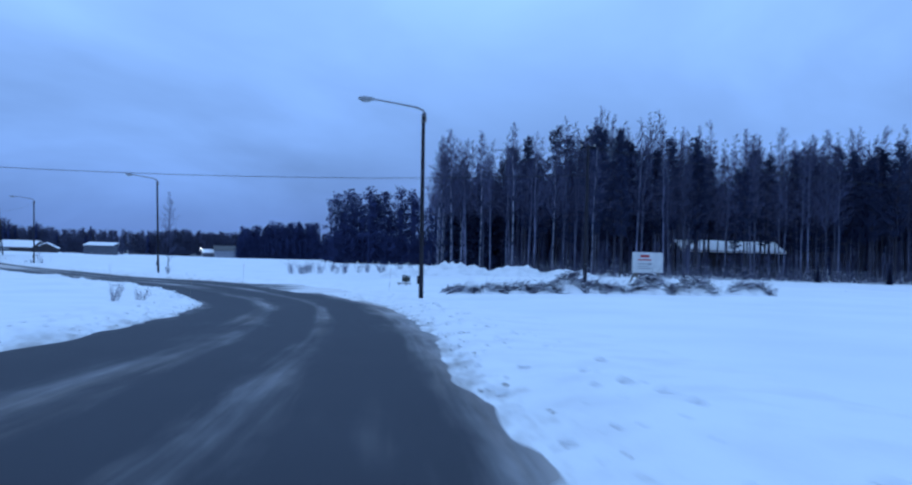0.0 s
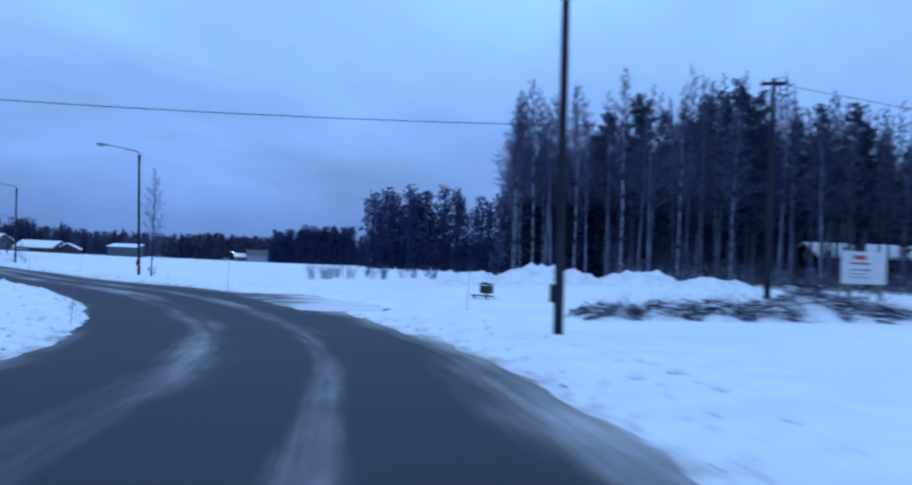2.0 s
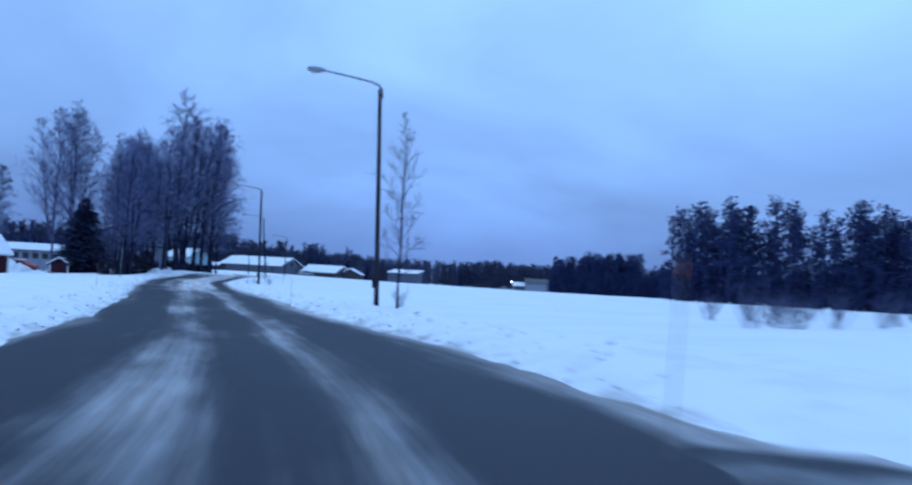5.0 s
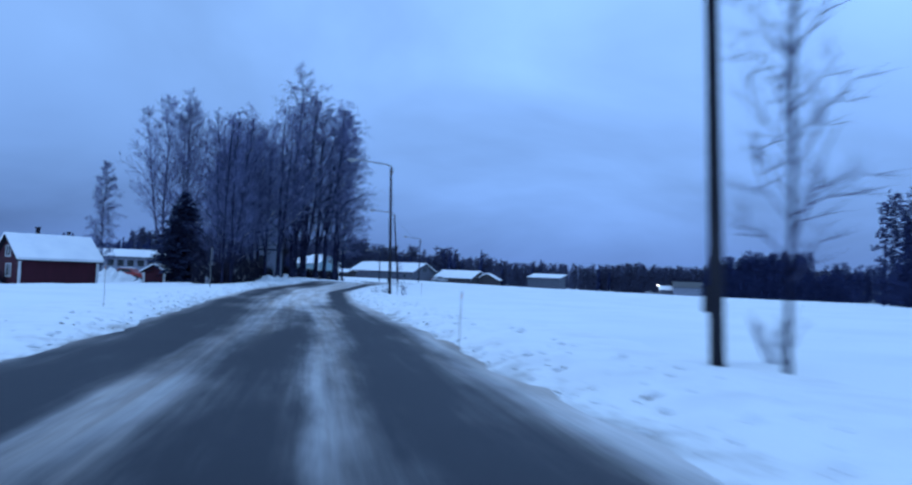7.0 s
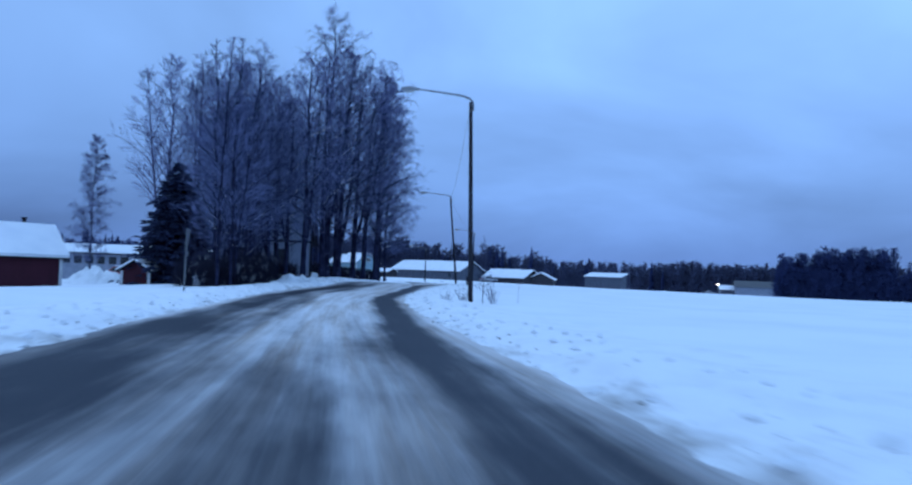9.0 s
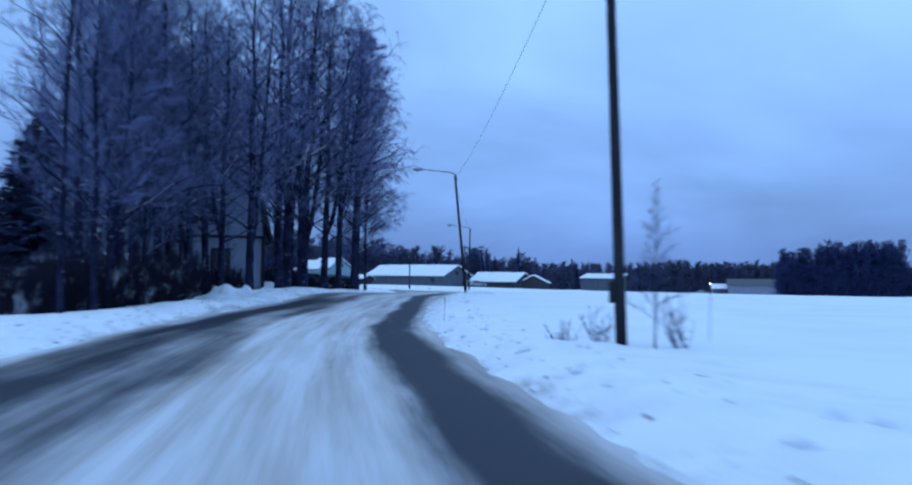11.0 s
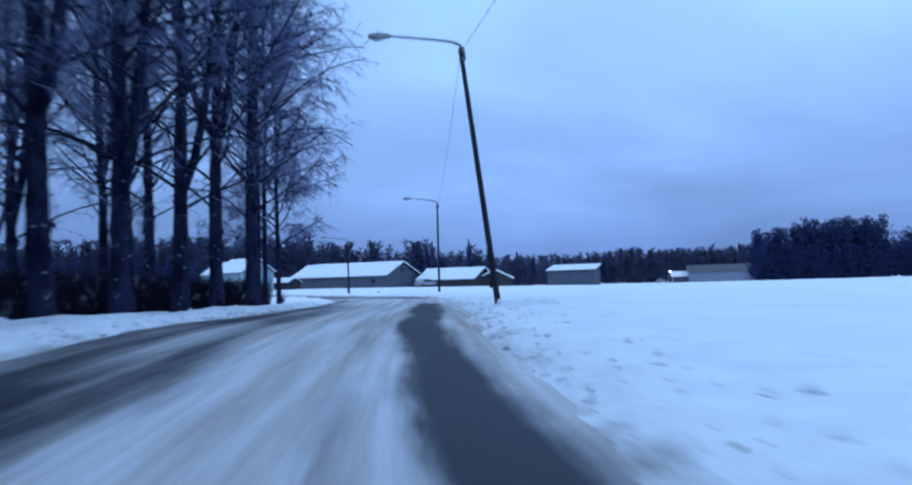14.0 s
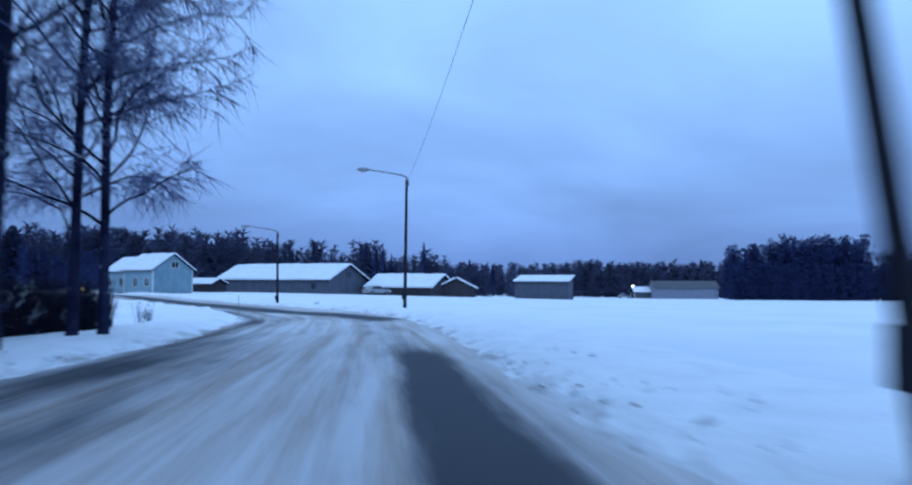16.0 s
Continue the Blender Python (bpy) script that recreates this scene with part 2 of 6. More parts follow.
def road_material(name="slushy_asphalt", extra=None):
    """Wet asphalt with wheel tracks, sand and packed snow between them; u runs across in metres, v along."""
    m = bpy.data.materials.new(name)
    m.use_nodes = True
    t = m.node_tree
    b = t.nodes["Principled BSDF"]
    uv = t.nodes.new("ShaderNodeUVMap")
    uv.uv_map = "along"
    sp = t.nodes.new("ShaderNodeSeparateXYZ")
    t.links.new(uv.outputs[0], sp.inputs[0])

    def math_(op, a, c):
        n = t.nodes.new("ShaderNodeMath")
        n.operation = op
        for k, v in enumerate((a, c)):
            if isinstance(v, (int, float)):
                n.inputs[k].default_value = v
            else:
                t.links.new(v, n.inputs[k])
        return n.outputs[0]

    def noise_(scale, detail, stretch, rough=0.55):
        mp = t.nodes.new("ShaderNodeMapping")
        mp.inputs["Scale"].default_value = stretch
        t.links.new(uv.outputs[0], mp.inputs[0])
        n = t.nodes.new("ShaderNodeTexNoise")
        n.inputs["Scale"].default_value, n.inputs["Detail"].default_value, n.inputs["Roughness"].default_value = scale, detail, rough
        t.links.new(mp.outputs[0], n.inputs["Vector"])
        return n.outputs["Fac"]

    # the tracks wander a little along the way
    wander = math_("MULTIPLY", math_("SUBTRACT", noise_(0.06, 1.0, (0, 1, 1)), 0.5), 0.9)
    across = math_("ADD", sp.outputs[0], wander)
    wob = math_("MULTIPLY", math_("SUBTRACT", noise_(1.0, 6.0, (1.2, 0.16, 1), 0.66), 0.5), 0.68)
    # and keep further out between the gardens
    outer, back = t.nodes.new("ShaderNodeMapRange"), t.nodes.new("ShaderNodeMapRange")
    outer.inputs[1].default_value, outer.inputs[2].default_value = 100.0, 116.0
    back.inputs[1].default_value, back.inputs[2].default_value, back.inputs[3].default_value, back.inputs[4].default_value = 142.0, 157.0, 0.34, 0.0
    t.links.new(sp.outputs[1], outer.inputs[0])
    t.links.new(sp.outputs[1], back.inputs[0])
    across = math_("SUBTRACT", across, math_("MULTIPLY", outer.outputs[0], back.outputs[0]))
    across = math_("DIVIDE", math_("ADD", math_("ADD", across, wob), 4.0), 8.0)

    def profile(stops):
        r = t.nodes.new("ShaderNodeValToRGB")
        r.color_ramp.interpolation = "B_SPLINE"
        for k, (x, v) in enumerate(stops):
            e = r.color_ramp.elements[k] if k < 2 else r.color_ramp.elements.new(x)
            e.position, e.color = x, (v, v, v, 1)
        t.links.new(across, r.inputs[0])
        return r.outputs[0]

    def at(u):
        return (min(u, 3.9) + 4) / 8

    early = profile([(at(-3.8), 0.9), (at(-3.4), 0.45), (at(-2.9), 0.10), (at(-1.7), 0.14), (at(-1.2), 0.56), (at(-0.6), 0.50),
                     (at(-0.1), 0.16), (at(0.6), 0.16), (at(0.85), 0.60), (at(1.25), 0.46), (at(1.6), 0.14), (at(2.5), 0.22), (at(3.0), 0.5), (at(3.6), 0.95)])
    late = profile([(at(-3.8), 0.98), (at(-3.4), 0.55), (at(-2.9), 0.20), (at(-2.2), 0.22), (at(-1.75), 0.62), (at(-1.2), 0.34), (at(-0.8), 0.62), (at(-0.3), 0.98),
                    (at(0.7), 1.02), (at(1.1), 0.60), (at(1.4), 0.90), (at(1.7), 0.80), (at(2.0), 0.10), (at(2.5), 0.10), (at(2.85), 0.62), (at(3.4), 1.0)])
    # beyond the last houses the snow lies over the tracks
    last = profile([(at(-3.8), 0.98), (at(-3.3), 0.42), (at(-2.9), 0.26), (at(-2.4), 0.72), (at(-1.8), 0.44), (at(-1.3), 0.86), (at(0.9), 0.84), (at(1.6), 0.66), (at(2.3), 0.78), (at(3.3), 1.0)])
    # less loose snow on the first bend, more on the far stretch
    bend_ = t.nodes.new("ShaderNodeMapRange")
    bend_.inputs[1].default_value, bend_.inputs[2].default_value, bend_.inputs[3].default_value = 42.0, 76.0, 0.72
    t.links.new(sp.outputs[1], bend_.inputs[0])
    early = math_("MULTIPLY", early, bend_.outputs[0])
    far = t.nodes.new("ShaderNodeMapRange")
    far.inputs[1].default_value, far.inputs[2].default_value = 86.0, 116.0
    t.links.new(sp.outputs[1], far.inputs[0])
    mixp = t.nodes.new("ShaderNodeMix")
    mixp.data_type = "FLOAT"
    t.links.new(far.outputs[0], mixp.inputs[0])
    t.links.new(early, mixp.inputs[2])
    t.links.new(late, mixp.inputs[3])
    rest = t.nodes.new("ShaderNodeMapRange")
    rest.interpolation_type = "SMOOTHSTEP"
    rest.inputs[1].default_value, rest.inputs[2].default_value = 173.0, 184.0
    t.links.new(sp.outputs[1], rest.inputs[0])
    mixq = t.nodes.new("ShaderNodeMix")
    mixq.data_type = "FLOAT"
    t.links.new(rest.outputs[0], mixq.inputs[0])
    t.links.new(mixp.outputs[0], mixq.inputs[2])
    t.links.new(last, mixq.inputs[3])
    # the bare wheel path of the road that the lane runs into
    path, begin, wide = (t.nodes.new("ShaderNodeMapRange") for _ in range(3))
    path.inputs[1].default_value, path.inputs[2].default_value, path.inputs[3].default_value, path.inputs[4].default_value = 195.0, 208.0, 2.6, -0.4
    begin.inputs[1].default_value, begin.inputs[2].default_value = 192.5, 196.0
    wide.inputs[1].default_value, wide.inputs[2].default_value, wide.inputs[3].default_value, wide.inputs[4].default_value = 0.5, 1.7, 0.75, 0.0
    t.links.new(sp.outputs[1], path.inputs[0])
    t.links.new(sp.outputs[1], begin.inputs[0])
    t.links.new(math_("ABSOLUTE", math_("SUBTRACT", sp.outputs[0], path.outputs[0]), 0.0), wide.inputs[0])
    bare = math_("MULTIPLY", begin.outputs[0], wide.outputs[0])
    # blown snow on the lane towards the houses
    drift, lane = t.nodes.new("ShaderNodeMapRange"), t.nodes.new("ShaderNodeMapRange")
    drift.inputs[1].default_value, drift.inputs[2].default_value, drift.inputs[4].default_value = 140.0, 160.0, 0.10
    lane.inputs[1].default_value, lane.inputs[2].default_value = -0.4, -1.4
    t.links.new(sp.outputs[1], drift.inputs[0])
    t.links.new(sp.outputs[0], lane.inputs[0])
    amount = math_("ADD", math_("SUBTRACT", mixq.outputs[0], bare), math_("MULTIPLY", drift.outputs[0], lane.outputs[0]))
    if extra is not None:
        # worn ice: darkest in the mouth, snow towards the sides and inwards
        side = math_("POWER", math_("DIVIDE", math_("ABSOLUTE", sp.outputs[0], 0.0), 5.4), 2.0)
        inner = math_("MULTIPLY", math_("SUBTRACT", math_("SUBTRACT", sp.outputs[1], 42.8), math_("MULTIPLY", sp.outputs[0], 0.5)), 0.16)
        amount = math_("ADD", math_("ADD", math_("MULTIPLY", side, 0.45), math_("MAXIMUM", inner, 0.0)), extra)
    streak = noise_(1.5, 7.0, (1.5, 0.035, 1), 0.60)
    patch = noise_(0.5, 8.0, (1.0, 0.24, 1), 0.62)
    if extra is not None:
        streak, patch = noise_(1.0, 7.0, (1.2, 0.22, 1), 0.65), noise_(0.9, 5.0, (1.0, 0.6, 1))
        streak = math_("ADD", math_("MULTIPLY", math_("SUBTRACT", streak, 0.5), 1.1), 0.5)
    cover = math_("ADD", amount, math_("ADD", math_("MULTIPLY", math_("SUBTRACT", streak, 0.5), 0.58 if extra is None else 1.25), math_("MULTIPLY", math_("SUBTRACT", patch, 0.5), 1.0)))
    ramp = t.nodes.new("ShaderNodeMapRange")
    ramp.interpolation_type = "SMOOTHSTEP"
    ramp.inputs[1].default_value, ramp.inputs[2].default_value = 0.20, 0.92
    t.links.new(cover, ramp.inputs[0])
    # asphalt: stone grain and damp patches
    grain = noise_(70.0, 2.0, (1, 1, 1))
    asphalt = t.nodes.new("ShaderNodeMix")
    asphalt.data_type = "RGBA"
    asphalt.inputs[6].default_value, asphalt.inputs[7].default_value = (0.014, 0.016, 0.024, 1), (0.034, 0.036, 0.046, 1)
    t.links.new(math_("ADD", math_("MULTIPLY", grain, 0.5), math_("MULTIPLY", patch, 0.5)), asphalt.inputs[0])
    # snow: clean or mixed with brown sand
    sand = noise_(1.3, 7.0, (1.6, 0.06, 1), 0.65)
    sandy = t.nodes.new("ShaderNodeMapRange")
    sandy.inputs[1].default_value, sandy.inputs[2].default_value = 0.40, 0.66
    t.links.new(sand, sandy.inputs[0])
    snow = t.nodes.new("ShaderNodeMix")
    snow.data_type = "RGBA"
    snow.inputs[6].default_value, snow.inputs[7].default_value = (0.68, 0.66, 0.66, 1), (0.44, 0.37, 0.325, 1)
    if extra is not None:
        snow.inputs[6].default_value, snow.inputs[7].default_value = (0.80, 0.80, 0.81, 1), (0.66, 0.63, 0.61, 1)
    t.links.new(sandy.outputs[0], snow.inputs[0])
    out = t.nodes.new("ShaderNodeMix")
    out.data_type = "RGBA"
    t.links.new(ramp.outputs[0], out.inputs[0])
    t.links.new(asphalt.outputs[2], out.inputs[6])
    t.links.new(snow.outputs[2], out.inputs[7])
    t.links.new(out.outputs[2], b.inputs["Base Color"])
    wet = t.nodes.new("ShaderNodeMapRange")
    wet.inputs[3].default_value, wet.inputs[4].default_value = 0.62, 0.85
    t.links.new(ramp.outputs[0], wet.inputs[0])
    t.links.new(wet.outputs[0], b.inputs["Roughness"])
    b.inputs["Specular IOR Level"].default_value = 0.18
    bp = t.nodes.new("ShaderNodeBump")
    bp.inputs["Strength"].default_value, bp.inputs["Distance"].default_value = 0.5, 0.03
    t.links.new(math_("ADD", ramp.outputs[0], math_("MULTIPLY", grain, 0.3)), bp.inputs["Height"])
    t.links.new(bp.outputs[0], b.inputs["Normal"])
    return m


def bank_material():
    """Ploughed bank: clean on top, sand and slush dirt towards the carriageway; u is the distance from it."""
    m = material("bank_snow", (0.88, 0.885, 0.89), 0.8, (0.78, 0.785, 0.80), scale=1.2, detail=8.0, mix=(0.45, 0.75), bump=0.7, fine=6.0, spec=0.2)
    t = m.node_tree
    b = t.nodes["Principled BSDF"]
    uv = t.nodes.new("ShaderNodeUVMap")
    uv.uv_map = "along"
    sp = t.nodes.new("ShaderNodeSeparateXYZ")
    t.links.new(uv.outputs[0], sp.inputs[0])
    n = t.nodes.new("ShaderNodeTexNoise")
    n.inputs["Scale"].default_value, n.inputs["Detail"].default_value, n.inputs["Roughness"].default_value = 2.0, 8.0, 0.7
    mp = t.nodes.new("ShaderNodeMapping")
    mp.inputs["Scale"].default_value = (1, 0.35, 1)
    t.links.new(uv.outputs[0], mp.inputs[0])
    t.links.new(mp.outputs[0], n.inputs["Vector"])
    r = t.nodes.new("ShaderNodeMapRange")
    r.inputs[1].default_value, r.inputs[2].default_value, r.inputs[3].default_value, r.inputs[4].default_value = 0.0, 1.3, 0.24, -0.16
    t.links.new(sp.outputs[0], r.inputs[0])
    a = t.nodes.new("ShaderNodeMath")
    a.operation = "ADD"
    t.links.new(r.outputs[0], a.inputs[0])
    t.links.new(n.outputs["Fac"], a.inputs[1])
    s = t.nodes.new("ShaderNodeMapRange")
    s.inputs[1].default_value, s.inputs[2].default_value = 0.62, 0.95
    t.links.new(a.outputs[0], s.inputs[0])
    mx = t.nodes.new("ShaderNodeMix")
    mx.data_type = "RGBA"
    t.links.new(s.outputs[0], mx.inputs[0])
    old = b.inputs["Base Color"].links[0].from_socket
    t.links.new(old, mx.inputs[6])
    mx.inputs[7].default_value = (0.20, 0.165, 0.14, 1)
    t.links.new(mx.outputs[2], b.inputs["Base Color"])
    return m


M_ROAD, M_BANK, M_DRIVE = road_material(), bank_material(), road_material("snowy_track", 0.32)


# ---------------------------------------------------------------- building helpers
class Shape:
    """Vertices and faces of one mesh."""

    def __init__(self):
        self.v, self.f = [], []

    def tube(self, points, radii, sides=6, cap=True):
        points = [Vector(p) for p in points]
        base = len(self.v)
        for k, p in enumerate(points):
            way = (points[min(k + 1, len(points) - 1)] - points[max(k - 1, 0)])
            way = way.normalized() if way.length > 1e-9 else Vector((0, 0, 1))
            side = way.cross(Vector((0.31, 0.17, 0.93)) if abs(way.z) < 0.9 else Vector((1, 0.1, 0))).normalized()
            up = side.cross(way)
            for j in range(sides):
                a = 2 * math.pi * j / sides
                self.v.append(p + (side * math.cos(a) + up * math.sin(a)) * radii[k])
        for k in range(len(points) - 1):
            for j in range(sides):
                a, c = base + k * sides + j, base + k * sides + (j + 1) % sides
                self.f.append((a, c, c + sides, a + sides))
        if cap and sides > 2:
            self.f.append(tuple(base + j for j in reversed(range(sides))))
            self.f.append(tuple(base + (len(points) - 1) * sides + j for j in range(sides)))

    def box(self, x0, x1, y0, y1, z0, z1):
        b = len(self.v)
        self.v += [Vector((x, y, z)) for z in (z0, z1) for y in (y0, y1) for x in (x0, x1)]
        self.f += [tuple(b + k for k in q) for q in ((0, 2, 3, 1), (4, 5, 7, 6), (0, 1, 5, 4), (2, 6, 7, 3), (0, 4, 6, 2), (1, 3, 7, 5))]

    def prism(self, outline, y0, y1):
        """An outline in x and z drawn along y."""
        b, n = len(self.v), len(outline)
        self.v += [Vector((x, y0, z)) for x, z in outline] + [Vector((x, y1, z)) for x, z in outline]
        self.f.append(tuple(range(b, b + n)))
        self.f.append(tuple(reversed(range(b + n, b + 2 * n))))
        self.f += [(b + (k + 1) % n, b + k, b + n + k, b + n + (k + 1) % n) for k in range(n)]

    def blade(self, p, q, side):
        b = len(self.v)
        self.v += [p - side, p + side, q]
        self.f.append((b, b + 1, b + 2))

    def turned(self, m):
        self.v = [m @ Vector(v) for v in self.v]
        return self

    def mesh(self, name, mat, smooth=False):
        me = bpy.data.meshes.new(name)
        me.from_pydata([tuple(v) for v in self.v], [], self.f)
        me.materials.append(mat)
        if smooth:
            me.polygons.foreach_set("use_smooth", [True] * len(me.polygons))
        me.update()
        return me


def part(name, shape, mat, parent=None, label="", smooth=False, bevel=0.0):
    """One mesh object under a thing or a part."""
    me = shape.mesh(name, mat, smooth) if isinstance(shape, Shape) else shape
    if bevel:
        bm = bmesh.new()
        bm.from_mesh(me)
        bmesh.ops.bevel(bm, geom=bm.edges[:], offset=bevel, segments=1, affect="EDGES")
        bm.to_mesh(me)
        bm.free()
    ob = new(name, me)
    if parent is not None:
        ob.parent = parent
    if label:
        ob["label"] = label
    return ob


def rnd(r, a, b):
    return a + (b - a) * r.random()


def thing(name, label, category, m=None, group="", kind=""):
    ob = new(name)
    ob.empty_display_size = 0.3
    if m is not None:
        ob.matrix_basis = m
    return tagged(ob, label, category, group, kind)


# ---------------------------------------------------------------- the lie of the land
LEVELS = np.array([
    (0, 0, 1.15), (-2, 14.3, 0.62), (-5.1, 28.6, 0.12), (-10.7, 42.3, -0.26), (-25, 63.5, -0.62), (-31.5, 71.1, -0.78),
    (-51.2, 93.6, -0.98), (-63.6, 110, -1.02), (-80, 136, -0.84), (2, -40, 2.6), (-100, 176.5, -1.25), (-120, 271, -2.5),
    (-155, 244, -1.4), (-132, 250, -1.8), (-162, 223, -1.25), (-115, 412, -4.7), (-82, 357, -3.75), (-20, 200, -1.7),
    (-92, 105, -2.0), (-128, 139, -2.1), (-85, 111.5, -1.5), (-75, 127, -0.92), (-71, 120.5, -0.98), (-79, 109, -1.02), (-84, 126, -0.55), (2, 60, 0.5), (13, 54, 0.35), (45, 50, 0.2),
    (-30, 40, -0.3), (-60, 75, -0.9), (80, 300, -2.5), (-260, 330, -2.5), (-20, 500, -5), (-150, 60, -1)], float)


def _kernel(r):
    return r * r * np.log(r + 1e-6)


_n = len(LEVELS)
_d = np.hypot(LEVELS[:, None, 0] - LEVELS[None, :, 0], LEVELS[:, None, 1] - LEVELS[None, :, 1]) / 100
_a = np.zeros((_n + 3, _n + 3))
_a[:_n, :_n] = _kernel(_d) + 0.002 * np.eye(_n)
_a[:_n, _n], _a[:_n, _n + 1:] = 1, LEVELS[:, :2] / 100
_a[_n:, :_n] = _a[:_n, _n:].T
_w = np.linalg.solve(_a, np.r_[LEVELS[:, 2], 0, 0, 0])


def land(x, y):
    """The height of the land, a smooth sheet over the levels, flattening far out."""
    x, y = np.asarray(x, float), np.asarray(y, float)
    cx, cy = np.clip(x, -330, 140), np.clip(y, -60, 520)
    z = _w[_n] + _w[_n + 1] * cx / 100 + _w[_n + 2] * cy / 100
    for (px, py, _), w in zip(LEVELS, _w):
        z = z + w * _kernel(np.hypot(cx - px, cy - py) / 100)
    return np.clip(z, -7.0, 4.0)


# the middle of the carriageway, from behind the start to beyond the bend
MIDDLE = [(-3.0, -60), (-2.7, -30), (-2.7, 0), (-3.2, 9), (-3.9, 17), (-5.0, 25), (-6.8, 33), (-10.6, 42), (-16.6, 51.6), (-24, 61),
          (-34.2, 73), (-43.3, 83.2), (-52.2, 93), (-61, 103.2), (-68.3, 113), (-74.2, 122.4), (-79.3, 131.5), (-84.0, 140), (-88.9, 149),
          (-94.2, 158.5), (-100, 167.5), (-108, 176), (-120, 185.5), (-136, 197), (-154, 210), (-190, 233)]
HALF = 3.45


def spline(points, step=0.5):
    """A smooth line through points, at even steps: places, ways and lengths."""
    p = np.array([points[0]] + list(points) + [points[-1]], float)
    out = []
    for k in range(1, len(p) - 2):
        n = max(2, int(np.hypot(*(p[k + 1] - p[k])) / 0.25))
        for s in np.arange(n) / n:
            a, b, c, d = p[k - 1:k + 3]
            out.append(0.5 * (2 * b + (c - a) * s + (2 * a - 5 * b + 4 * c - d) * s**2 + (3 * b - a - 3 * c + d) * s**3))
    out = np.array(out)
    run = np.r_[0, np.cumsum(np.hypot(*np.diff(out, axis=0).T))]
    s = np.arange(0, run[-1], step)
    line = np.stack([np.interp(s, run, out[:, k]) for k in (0, 1)], 1)
    way = np.gradient(line, axis=0)
    way /= np.hypot(*way.T)[:, None]
    return line, way, s


LINE, WAY, RUN = spline(MIDDLE)
RUN = RUN - 60.0


def off_line(x, y, line):
    """The distance of places from a line."""
    x, y = np.ravel(x), np.ravel(y)
    best = np.full(len(x), 1e9)
    for k in range(0, len(line), 2):
        best = np.minimum(best, (x - line[k, 0]) ** 2 + (y - line[k, 1]) ** 2)
    return np.sqrt(best)


def smooth(a, b, x):
    s = np.clip((x - a) / (b - a), 0, 1)
    return s * s * (3 - 2 * s)


_rng = np.random.RandomState(4)
_waves = [(_rng.uniform(0, 6.28), _rng.uniform(0, 6.28), s) for s in (0.9, 0.55, 0.33, 0.21, 0.13, 0.075) for _ in range(3)]


def ripple(x, y):
    """Gentle uneven snow, about -1 to 1."""
    z = 0
    for turn, phase, f in _waves:
        z = z + np.sin((np.cos(turn) * x + np.sin(turn) * y) * f * 2.0 + phase) / len(_waves)
    return z * 2.2


def snow_top(x, y):
    """The top of the lying snow away from the carriageway."""
    x, y = np.asarray(x, float), np.asarray(y, float)
    d = off_line(x, y, LINE).reshape(x.shape)
    near = smooth(HALF + 0.6, HALF + 3.6, d)
    lie = 0.14 + 0.06 * ripple(x, y) + 0.03 * ripple(x * 3.1, y * 3.1)
    return land(x, y) + near * lie - (1 - near) * 0.12


def ground_z(x, y):
    return float(snow_top(np.array([x]), np.array([y]))[0])


# ---------------------------------------------------------------- ground, banks, road
def spread(a, b, lo, hi, fine, grow=1.22):
    """Steps that are fine between a and b and widen out to lo and hi."""
    mid = list(np.arange(a, b + fine, fine))
    s, left, right = fine, [a], [mid[-1]]
    while left[-1] > lo:
        s *= grow
        left.append(left[-1] - s)
    s = fine
    while right[-1] < hi:
        s *= grow
        right.append(right[-1] + s)
    return np.array(left[:0:-1] + mid + right[1:])


gx, gy = spread(-108, 24, -2600, 2600, 0.9), spread(0, 180, -2600, 3200, 0.9)
GX, GY = np.meshgrid(gx, gy)
GZ = snow_top(GX, GY)
gm = bpy.data.meshes.new("ground")
idx = np.arange(GX.size).reshape(GX.shape)
quads = np.stack([idx[:-1, :-1], idx[:-1, 1:], idx[1:, 1:], idx[1:, :-1]], -1).reshape(-1, 4)
gm.from_pydata(np.stack([GX.ravel(), GY.ravel(), GZ.ravel()], 1).tolist(), [], quads.tolist())
gm.materials.append(M_SNOW)
gm.polygons.foreach_set("use_smooth", [True] * len(gm.polygons))
tagged(new("ground", gm), "wide open field under fresh uneven snow", "ground", kind="structure")


